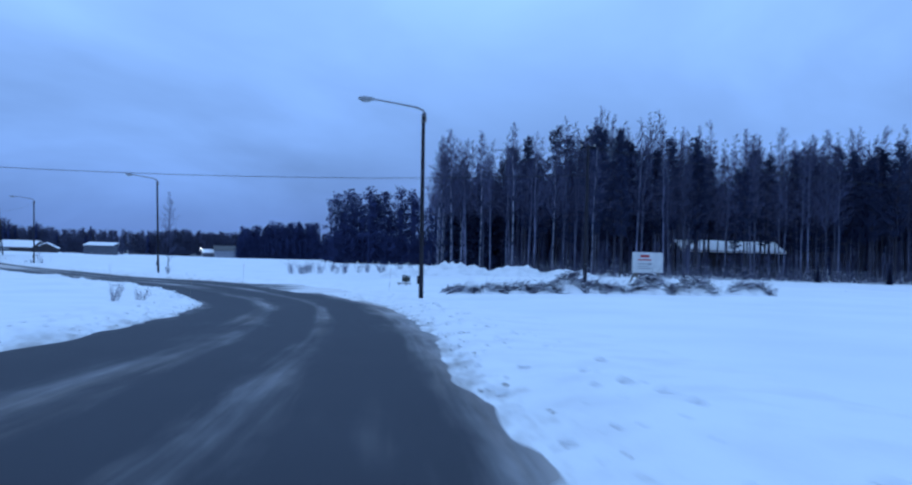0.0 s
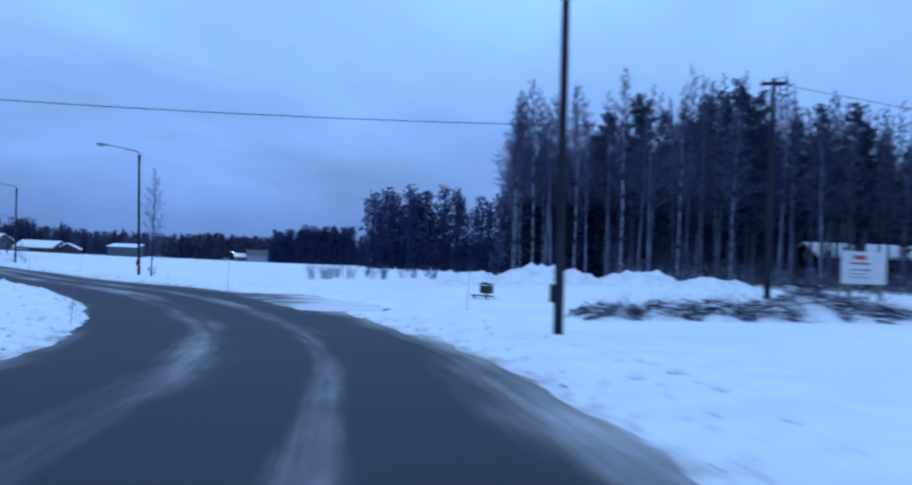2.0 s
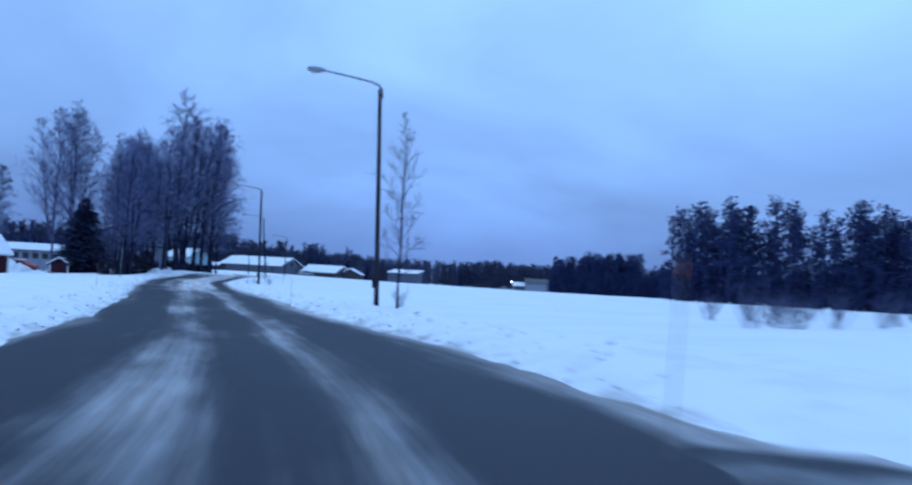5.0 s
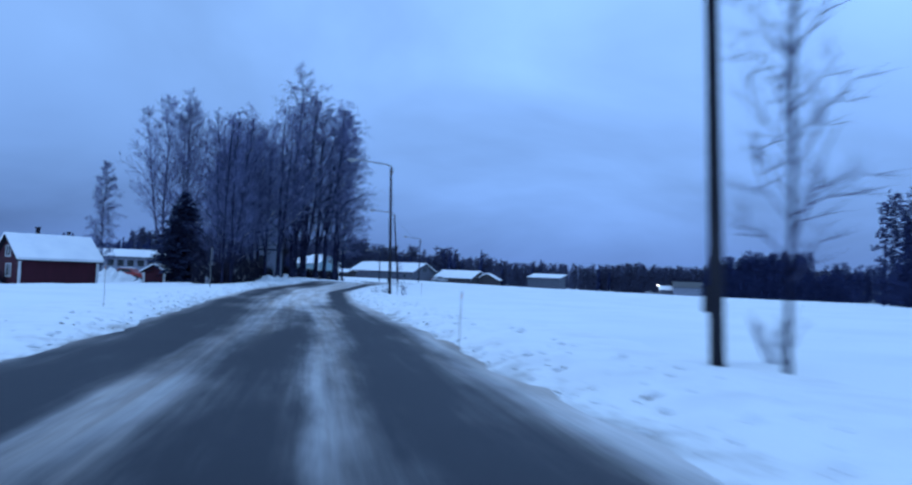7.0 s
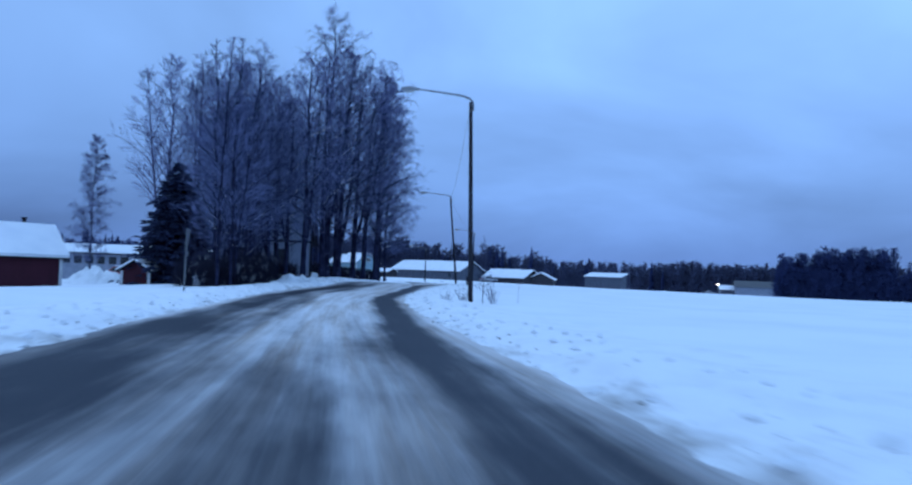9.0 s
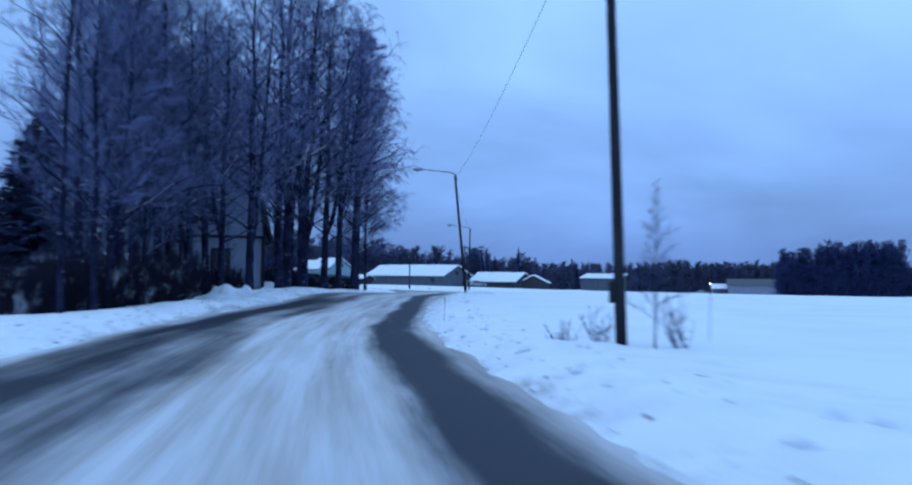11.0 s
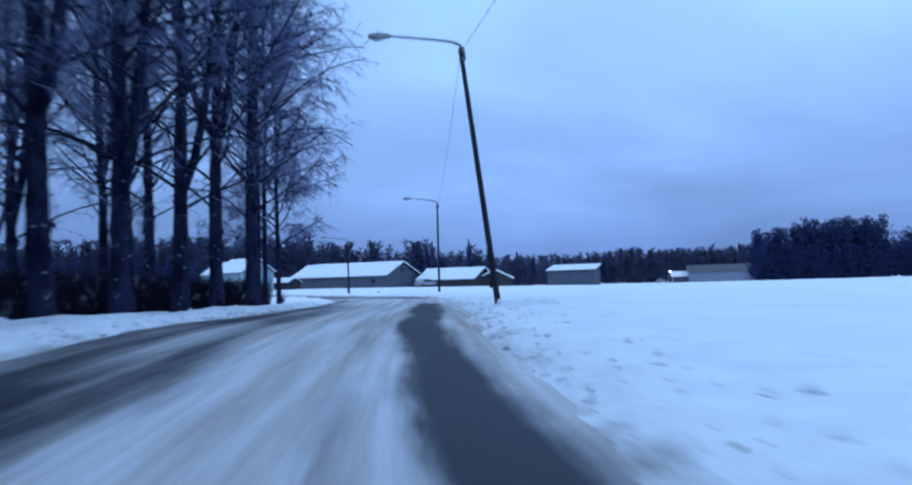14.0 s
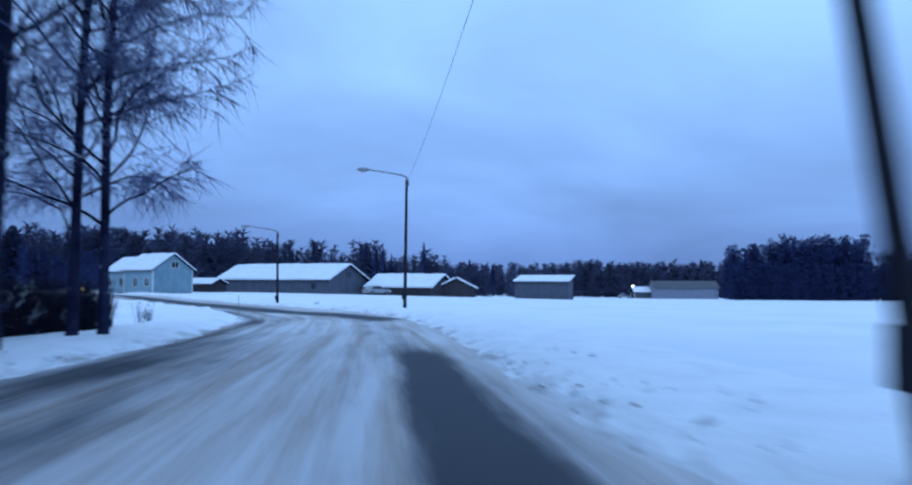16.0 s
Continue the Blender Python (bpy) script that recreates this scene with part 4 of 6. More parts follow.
# red cottage
rt = 80.5
house("red boarded cottage with white corners and a snowy roof", -92.2, 105.6, rt, 6.5, 5.0, 2.55, 4.4, M_RED, M_WHITEPAINT, over=0.4, z=-2.0, snow=0.25,
      gable_windows=(("w", 0.0, 0.9, 2.7, 3.5),), windows=(("w", 0.2, 1.0, 1.0, 2.0),), chimney=((-0.95, 0.0, 0.62, 0.13), (1.7, 0.0, 0.38, 0.09)), uneven=0.03)
# small red shed beside the spruce
house("small red playhouse with a white trimmed snowy roof", -84.7, 111.4, 118.0, 1.8, 1.85, 1.4, 1.95, M_RED, M_WHITEPAINT, over=0.3, z=-1.62, snow=0.12, plinth=0.05,
      name="playhouse", category="shed")
# long pale building behind
house("long pale terraced building with a row of dark windows", -131, 141, 33, 24, 9, 3.6, 4.6, M_RENDER, M_DARKTRIM, over=0.3, z=-2.4, snow=0.2,
      windows=tuple(("s", -10.8 + 1.44 * k, 0.75, 2.45, 3.15) for k in range(16)), name="terrace", category="building")
# long grey barn and its neighbours
house("long grey boarded barn with an uneven snowy roof", -155.2, 246.5, -6, 22.5, 9.5, 2.4, 4.6, M_GREYBOARD, M_GREYBOARD, over=0.5, z=-1.5, snow=0.28, uneven=0.10,
      windows=(("s", 8.2, 0.9, 1.0, 1.7),), doors=(("e", -1.2, 2.2, 0.0, 2.2),), gable_windows=(("e", 0.0, 1.2, 2.6, 3.5),), name="barn", category="barn")
house("brown boarded barn with a snow covered roof", -136.3, 251.8, 0, 11.0, 8.5, 1.7, 3.5, M_BROWN, M_BROWN, over=0.5, z=-1.95, snow=0.26, uneven=0.10, name="barn", category="barn")
house("low brown lean-to barn with snowy roof", -130.0, 255.6, 112, 6.5, 6.0, 1.6, 3.1, M_BROWN, M_BROWN, over=0.4, z=-2.05, snow=0.25, uneven=0.08, name="barn", category="barn")
house("grey boarded shed with a sloping snow roof", -120.2, 272.2, 6, 9.2, 5.5, 3.3, 4.2, M_GREYBOARD, M_GREYBOARD, over=0.4, z=-2.65, snow=0.22, shed=True, name="shed", category="shed")
# pale blue house at the bend
house("pale blue two storey house with a snowy roof", -163.0, 224.9, -17, 7.6, 6.0, 3.5, 5.6, M_PALEBLUE, M_WHITEPAINT, over=0.4, z=-1.4, snow=0.2, uneven=0.08,
      gable_windows=(("e", 0.3, 1.0, 3.75, 4.6),), windows=(("s", 2.2, 1.0, 1.2, 2.3), ("s", -0.8, 1.0, 1.2, 2.3)), chimney=((-2.7, 0, 0.45, 0.2),))
house("lower wing of the pale blue house with a snowy roof", -169.2, 226.8, -17, 5.4, 5.7, 3.3, 5.2, M_PALEBLUE, M_WHITEPAINT, over=0.35, z=-1.4, snow=0.2, uneven=0.06,
      windows=(("s", 1.5, 1.0, 1.2, 2.3), ("s", -1.5, 1.0, 1.2, 2.3)), name="house_wing")
house("low dark carport with a snowy roof", -163.6, 235.7, 5, 4.4, 4.0, 1.5, 2.2, M_BROWN, M_BROWN, over=0.4, z=-1.4, snow=0.2, name="carport", category="carport")
# farm on the far side of the field
house("far grey farm building with a dark roof", -114.0, 415.5, 22, 21, 9, 4.2, 6.4, M_RENDER, M_RENDER, over=0.6, z=-5.0, bare=True, name="farm_building", category="building",
      doors=(("s", -3.4, 2.6, 0.0, 3.0),))
house("far white farmhouse with a snow covered roof", -127.5, 414.0, 22, 6.0, 6, 2.6, 4.2, M_GREYBOARD, M_WHITEPAINT, over=0.4, z=-5.0, snow=0.25)
house("house with a snowy roof among the trees", 31.2, 93.5, -4, 10.2, 7, 3.0, 4.0, M_BROWN, M_DARKTRIM, over=0.6, snow=0.25, uneven=0.08,
      windows=(("s", -3.5, 1.4, 1.0, 2.1), ("s", 0.5, 1.4, 1.0, 2.1), ("s", 4.0, 1.4, 1.0, 2.1)))


def car(x, y, turn, paint, label):
    """A parked saloon, snow on its roof."""
    c = thing("car", label, "car", pose(x, y, ground_z(x, y) - 0.02, 0, 0, turn), "parked cars")
    s = Shape()
    side = [(-2.1, 0.35), (2.1, 0.35), (2.12, 0.68), (1.95, 0.8), (1.0, 0.9), (0.35, 1.38), (-1.0, 1.42), (-1.6, 0.98), (-2.05, 0.92), (-2.12, 0.6)]
    s.prism(side, -0.82, 0.82)
    part("body", s, paint, c, bevel=0.06)
    for sy in (-0.83, 0.83):
        s = Shape()
        s.prism([(0.85, 0.92), (0.32, 1.31), (-0.92, 1.34), (-1.35, 0.98)], sy - 0.006, sy + 0.006)
        part("window", s, M_PANE, c, "dark side windows")
    for wx in (-1.3, 1.3):
        for sy in (-0.78, 0.78):
            s = Shape()
            s.tube([(wx, sy - 0.1, 0.31), (wx, sy + 0.1, 0.31)], [0.31, 0.31], 16)
            w = part("wheel", s, M_RUBBER, c)
            s = Shape()
            s.tube([(wx, sy - 0.11, 0.31), (wx, sy + 0.11, 0.31)], [0.18, 0.18], 10)
            part("rim", s, M_STEEL, w)
    for sy in (-0.62, 0.62):
        s = Shape()
        s.box(-2.15, -2.09, sy - 0.14, sy + 0.14, 0.66, 0.86)
        part("tail_lamp", s, M_TAILRED, c)
        s = Shape()
        s.box(2.08, 2.14, sy - 0.16, sy + 0.16, 0.58, 0.72)
        part("headlight", s, M_LENS, c)
    s = Shape()
    s.prism([(0.3, 1.40), (-0.98, 1.44), (-0.9, 1.53), (0.2, 1.49)], -0.7, 0.7)
    part("snow_cover", s, M_ROOFSNOW, c, "snow on the roof", bevel=0.03)


car(-109.6, 127.2, 20, M_CARRED, "red parked car behind a snow bank")
car(-131.5, 404.5, 20, M_CARGREY, "pale parked car with snow on it")
car(-138.0, 243.5, 60, M_CARGREY, "pale parked car beside the barn")


def yard_light(x, y, z, mat, label, h):
    g = ground_z(x, y)
    l = thing("yard_light", label, "lamp", pose(x, y, g))
    s = Shape()
    s.tube([(0, 0, -0.2), (0, 0, z - g)], [0.05, 0.04], 8)
    part("post", s, M_POLE, l)
    s = Shape()
    s.tube([(0, -h, z - g), (0, -h * 0.7, z - g), (0, h * 0.7, z - g), (0, h, z - g)], [h * 0.4, h, h, h * 0.4], 10)
    part("bulb", s, mat, l, "lit bulb", smooth=True)


yard_light(-129.4, 408.0, -0.4, M_YARDLIGHT, "lit white yard lamp on a post", 0.22)
yard_light(-171.0, 219.0, -0.6, M_WARMLIGHT, "lit yellow porch lamp on a post", 0.14)


def give_way_sign(x, y, turn):
    """A three-cornered road sign seen from behind, with a small plate under it."""
    g = thing("road_sign", "grey-backed triangular road sign on a thin post", "road sign", pose(x, y, ground_z(x, y), 0, 2.0, turn))
    s = Shape()
    s.tube([(0, 0, -0.4), (0, 0, 2.75)], [0.03, 0.03], 8)
    part("post", s, M_STEEL, g)
    s = Shape()
    s.prism([(0, 1.95), (0.45, 2.73), (-0.45, 2.73)], -0.05, -0.035)
    part("plate", s, M_SIGNBACK, g, "triangular grey plate", bevel=0.004)
    s = Shape()
    s.prism([(-0.28, 1.66), (0.28, 1.66), (0.28, 1.86), (-0.28, 1.86)], -0.05, -0.035)
    part("plate", s, M_SIGNBACK, g, "small oblong plate", bevel=0.004)
    for z in (2.15, 2.55):
        s = Shape()
        s.box(-0.2, 0.2, -0.036, 0.034, z - 0.02, z + 0.02)
        part("bracket", s, M_STEEL, g)


give_way_sign(-64.4, 99.0, 131)

# ---------------------------------------------------------------- trees
def birch(seed, H, spread_=0.24, bare_to=0.3, limbs=26, subs=8, twigs=6, bole=0.13, droop=0.5, lean=0.02, forks=0):
    """Meshes of a bare broad-leaved tree: trunk with limbs, twigs, and snow caught on the limbs."""
    r = random.Random(seed)
    trunk, fine, caught, limb = Shape(), Shape(), Shape(), Shape()
    lx, ly = rnd(r, -lean, lean) * H, rnd(r, -lean, lean) * H
    bend = [(rnd(r, -0.012, 0.012) * H, rnd(r, -0.012, 0.012) * H) for _ in range(9)]

    def on_trunk(s):
        k = min(int(s * 8), 7)
        f = s * 8 - k
        bx = bend[k][0] * (1 - f) + bend[k + 1][0] * f
        by = bend[k][1] * (1 - f) + bend[k + 1][1] * f
        return Vector((lx * s * s + bx * s, ly * s * s + by * s, H * s))

    def girth(s):
        return bole * ((1 - s) ** 0.85) + 0.012 + (0.05 * bole / 0.13 * max(0, 0.05 - s) / 0.05)

    ss = [0, 0.02, 0.05] + [k / 16 for k in range(1, 17)]
    pts = [on_trunk(s) for s in ss]
    pts[0].z = -0.3
    if bole > 0.15:
        ss = [0, 0.01, 0.025] + [0.04 + 0.96 * k / 60 for k in range(61)]
        pts = [on_trunk(s) for s in ss]
        pts[0].z = -0.3
        trunk.tube(pts, [girth(s) * (1 + rnd(r, -0.09, 0.13)) for s in ss], 10)
        for _ in range(16):
            s = rnd(r, 0.03, 0.5)
            a = rnd(r, 0, 6.28)
            out = Vector((math.cos(a), math.sin(a), rnd(r, -0.2, 0.5)))
            c, g0 = on_trunk(s), girth(s)
            trunk.tube([c + out * g0 * 0.4, c + out * g0 * 0.95, c + out * g0 * rnd(r, 1.15, 1.5)], [g0 * 0.5, g0 * rnd(r, 0.3, 0.5), g0 * 0.12], 6)
    else:
        trunk.tube(pts, [girth(s) for s in ss], 9)
    stems = [(on_trunk, girth, 1.0, 0.0)]
    for f in range(forks):
        s0 = rnd(r, 0.12, 0.35)
        a = rnd(r, 0, 6.28)
        base, reach, fh = on_trunk(s0), rnd(r, 0.06, 0.12) * H, H * rnd(r, 0.8, 0.95)
        def stem(s, base=base, a=a, reach=reach, fh=fh):
            return base + Vector((math.cos(a) * reach * s**0.6, math.sin(a) * reach * s**0.6, (fh - base.z) * s))
        def sg(s, g0=girth(s0) * 0.75):
            return g0 * (1 - s) ** 0.9 + 0.012
        trunk.tube([stem(k / 10) for k in range(11)], [sg(k / 10) for k in range(11)], 8)
        stems.append((stem, sg, 0.8, s0))
    for place, thick, size, low in stems:
        n = int(limbs * (1 if size == 1.0 else 0.6))
        for k in range(n):
            s = bare_to + (0.985 - bare_to) * ((k + r.random()) / n) ** 0.9
            if low:
                s = 0.15 + 0.83 * (k + r.random()) / n
            p = place(s)
            a = k * 2.4 + rnd(r, -0.5, 0.5)
            long = spread_ * H * size * rnd(r, 0.65, 1.1) * (1 - (0.74 if droop > 0.4 else 0.84) * max(0, (s - 0.35) / 0.65) ** (2.0 if droop > 0.4 else 1.3))
            rise = rnd(r, 0.35, 0.9) + (0.5 if droop > 0.4 else 1.1) * s
            out = Vector((math.cos(a), math.sin(a), 0))
            path, q = [p], p.copy()
            way = (out + Vector((0, 0, rise))).normalized()
            steps = 7 if droop > 0.4 else 4
            for j in range(steps):
                q = q + way * long / steps
                path.append(q.copy())
                way = (way + Vector((rnd(r, -0.34, 0.34), rnd(r, -0.34, 0.34), rnd(r, -0.2, 0.22) - droop * 0.27 * j / steps))).normalized()
            r0 = min(thick(s) * 0.38, 0.008 + long * 0.0085)
            limb.tube(path, [r0 * (1 - 0.8 * j / steps) + 0.003 for j in range(steps + 1)], 5 if droop > 0.4 else 4, False)
            if long > 1.0 and r.random() < 0.22:
                caught.tube([c + Vector((0, 0, r0 * (1 - 0.7 * j / steps) * 0.8)) for j, c in enumerate(path[:5])],
                            [r0 * 0.5 * (1 - 0.6 * j / steps) + 0.004 for j in range(5)], 4, False)
            for i in range(subs if droop > 0.4 else max(3, int(subs * min(1.0, 0.25 + 0.6 * long)))):
                f = 0.22 + 0.78 * (i + r.random()) / subs
                j = min(int(f * steps), steps - 1)
                c = path[j].lerp(path[j + 1], f * steps - j)
                d = (path[j + 1] - path[j]).normalized()
                sideways = d.cross(Vector((rnd(r, -1, 1), rnd(r, -1, 1), rnd(r, -1, 1)))).normalized()
                w = (d * 0.75 + sideways * 0.8 + Vector((0, 0, 0.15))).normalized()
                sl = long * rnd(r, 0.22, 0.42) * (1.15 - 0.5 * f)
                e1 = c + w * sl * 0.5
                w2 = (w + Vector((rnd(r, -0.2, 0.2), rnd(r, -0.2, 0.2), -0.35 * droop))).normalized()
                e2 = e1 + w2 * sl * 0.5
                fine.tube([c, e1, e2] if droop > 0.4 else [c, e2], [0.011, 0.008, 0.005] if droop > 0.4 else [0.008, 0.0035], 3, False)
                for u in range(twigs):
                    g = rnd(r, 0.15, 1.0)
                    b0 = c.lerp(e1, g * 2) if g < 0.5 else e1.lerp(e2, g * 2 - 1)
                    tw = (w2 * 0.6 + Vector((rnd(r, -1, 1), rnd(r, -1, 1), rnd(r, -0.7, 0.6) - droop * 0.8))).normalized() if droop > 0.4 else (w2 * 1.1 + Vector((rnd(r, -0.6, 0.6), rnd(r, -0.6, 0.6), rnd(r, 0.0, 0.8)))).normalized()
                    tl = rnd(r, 0.25, 0.75) * min(1.0, 0.15 + long * 0.45)
                    thin = 0.0065 if droop > 0.4 else 0.0045
                    fine.blade(b0, b0 + (tw + Vector((0, 0, -droop * 0.35))).normalized() * tl, tw.cross(Vector((rnd(r, -1, 1), rnd(r, -1, 1), rnd(r, -1, 1)))).normalized() * thin)
    return trunk, limb, fine, caught


def pine(seed, H, crown_from=0.5, bole=0.13, wide=0.15, tufts=14):
    """Meshes of a pine: a bare bole and a ragged crown of needle tufts."""
    r = random.Random(seed)
    trunk, needles = Shape(), Shape()
    lean = Vector((rnd(r, -0.02, 0.02) * H, rnd(r, -0.02, 0.02) * H, 0))
    trunk.tube([lean * (k / 8) ** 2 + Vector((0, 0, H * k / 8 - (0.3 if k == 0 else 0))) for k in range(9)], [bole * (1 - k / 8.6) + 0.01 for k in range(9)], 8)
    n = 46
    for k in range(n):
        s = crown_from * 0.8 + (1 - crown_from * 0.8) * ((k + r.random()) / n)
        a = k * 2.4 + rnd(r, -0.5, 0.5)
        t = (s - crown_from) / (1 - crown_from)
        long = wide * H * rnd(r, 0.5, 1.15) * (0.35 if t < 0 else (1.0 - 0.75 * t**1.6))
        p = lean * s * s + Vector((0, 0, H * s))
        out = Vector((math.cos(a), math.sin(a), rnd(r, -0.1, 0.45)))
        q = p + out * long
        trunk.tube([p, p.lerp(q, 0.5) + Vector((0, 0, 0.05 * long)), q], [0.03, 0.02, 0.008], 4, False)
        if t < -0.1 and r.random() < 0.6:
            continue
        for i in range(tufts):
            f = rnd(r, 0.3, 1.05)
            c = p.lerp(q, f) + Vector((rnd(r, -1, 1), rnd(r, -1, 1), rnd(r, -0.6, 0.9))) * max(0.2 * long, 0.30)
            size = rnd(r, 0.10, 0.22)
            for j in range(12):
                d = Vector((rnd(r, -1, 1), rnd(r, -1, 1), rnd(r, -0.5, 1.0))).normalized()
                e = d.cross(Vector((rnd(r, -1, 1), rnd(r, -1, 1), rnd(r, -1, 1)))).normalized() * size * 0.17
                needles.blade(c, c + d * size, e)
    return trunk, needles


def spruce(seed, H, wide=0.21, tiers=26, full=0.85):
    """Meshes of a spruce: whorls of drooping boughs down to the ground."""
    r = random.Random(seed)
    trunk, needles = Shape(), Shape()
    trunk.tube([(0, 0, -0.3), (0, 0, H * 0.5), (0, 0, H)], [0.02 * H, 0.012 * H, 0.01], 8)
    for k in range(tiers):
        s = 0.05 + 0.93 * (k / tiers) ** 0.95
        R = wide * H * (1 - s) ** full * rnd(r, 0.85, 1.12) + 0.08
        n = max(7, int(17 * (1 - s) + 6))
        for j in range(n):
            a = 6.283 * j / n + rnd(r, -0.3, 0.3) + k
            L = R * rnd(r, 0.7, 1.15)
            out = Vector((math.cos(a), math.sin(a), 0))
            p = Vector((0, 0, H * s + rnd(r, -0.1, 0.1)))
            mid = p + out * L * 0.55 + Vector((0, 0, -0.20 * L))
            tip = p + out * L + Vector((0, 0, -0.30 * L + 0.10 * L))
            trunk.tube([p, mid, tip], [0.02, 0.012, 0.004], 3, False)
            cross = out.cross(Vector((0, 0, 1)))
            for i in range(14):
                f = 0.10 + 0.90 * (i + r.random()) / 14
                c = p.lerp(mid, f * 2) if f < 0.5 else mid.lerp(tip, f * 2 - 1)
                for sg in (-1, 1):
                    d = (cross * sg * rnd(r, 0.5, 1) + out * rnd(r, 0.3, 0.9) + Vector((0, 0, rnd(r, -0.7, 0.1)))).normalized()
                    w = rnd(r, 0.14, 0.30) * min(1, 0.35 + L * 0.6)
                    needles.blade(c, c + d * w * 1.7, Vector((rnd(r, -1, 1), rnd(r, -1, 1), rnd(r, -0.6, 0.6))).normalized() * w * 0.42)
            needles.blade(tip - out * 0.15, tip + out * 0.18, cross * 0.08)
    return trunk, needles


def tree_thing(name, label, parts, group, at, size=1.0, turn=0.0, lean=(0, 0)):
    x, y = at
    m = pose(x, y, ground_z(x, y) - 0.05, lean[0], lean[1], turn)
    t = thing(name, label, "tree", m, group)
    t.scale = (size, size, size)
    for nm, me, smooth_ in parts:
        o = part(nm, me, None, t)
        if nm in ("branchwork", "crown", "snow_cover"):
            o["kind"] = "stuff"
    return t


def model(pieces):
    """Finished meshes for (name, shape, material)."""
    return [(nm, sh.mesh(nm, mat, nm == "trunk"), False) for nm, sh, mat in pieces if sh.f]


# models, shared by the trees that follow
OLD = []
for k, (seed, forks) in enumerate(((11, 1), (12, 0), (13, 1), (14, 2), (15, 0))):
    tr, li, fi, ca = birch(seed, 17.0, 0.27, 0.17, 42, 8, 11, 0.205, 0.6, 0.02, forks)
    OLD.append(model([("trunk", tr, M_OLDBARK), ("branchwork", li, M_OLDBARK), ("crown", fi, M_FROST), ("snow_cover", ca, M_ROOFSNOW)]))
FULL = []
for k, (seed, forks) in enumerate(((61, 1), (62, 1), (63, 0))):
    tr, li, fi, ca = birch(seed, 17.0, 0.265, 0.17, 46, 10, 15, 0.20, 0.6, 0.02, forks)
    FULL.append(model([("trunk", tr, M_OLDBARK), ("branchwork", li, M_OLDBARK), ("crown", fi, M_FROST), ("snow_cover", ca, M_ROOFSNOW)]))
WIDE = []
for seed in (16, 17):
    tr, li, fi, ca = birch(seed, 15.0, 0.17, 0.11, 74, 12, 20, 0.07, 0.55, 0.015, 0)
    WIDE.append(model([("trunk", tr, M_OLDBARK), ("branchwork", li, M_OLDBARK), ("crown", fi, M_FROST), ("snow_cover", ca, M_ROOFSNOW)]))
HAZY = []
for seed in (18, 19):
    tr, li, fi, ca = birch(seed, 17.0, 0.28, 0.22, 60, 10, 18, 0.13, 0.38, 0.015, 1)
    HAZY.append(model([("trunk", tr, M_TWIG), ("branchwork", li, M_TWIG), ("crown", fi, M_FROST)]))
SLIM = []
for seed in (21, 22, 23):
    tr, li, fi, ca = birch(seed, 13.0, 0.18, 0.36, 32, 8, 14, 0.066, 0.3, 0.03)
    SLIM.append(model([("trunk", tr, M_DULLBIRCH), ("branchwork", li, M_TWIG), ("crown", fi, M_TWIG)]))
DARKSLIM = []
for seed in (26, 27):
    tr, li, fi, ca = birch(seed, 13.0, 0.19, 0.16, 40, 9, 15, 0.075, 0.3, 0.04)
    DARKSLIM.append(model([("trunk", tr, M_OLDBARK), ("branchwork", li, M_OLDBARK), ("crown", fi, M_FROST)]))
TALL = []
for seed in (24, 25):
    tr, li, fi, ca = birch(seed, 13.0, 0.20, 0.38, 34, 9, 17, 0.05, 0.35, 0.035)
    TALL.append(model([("trunk", tr, M_BIRCH), ("branchwork", li, M_TWIG), ("crown", fi, M_TWIG)]))
PINE = [model([("trunk", a, M_PINEBARK), ("crown", b, M_NEEDLE)]) for a, b in (pine(31, 13.0, 0.40, 0.12, 0.115, 26), pine(32, 13.0, 0.34, 0.11, 0.13, 26), pine(33, 13.0, 0.46, 0.12, 0.12, 26))]
SPRUCE = [model([("trunk", a, M_PINEBARK), ("crown", b, M_NEEDLE)]) for a, b in (spruce(41, 7.5, 0.40, 50, 0.74), spruce(42, 7.5, 0.18, 28))]
YOUNG = []
for seed in (51, 52):
    tr, li, fi, ca = birch(seed, 8.5, 0.21, 0.14, 40, 7, 7, 0.038, 0.2, 0.02)
    YOUNG.append(model([("trunk", tr, M_OLDBARK), ("branchwork", li, M_TWIG), ("crown", fi, M_TWIG)]))

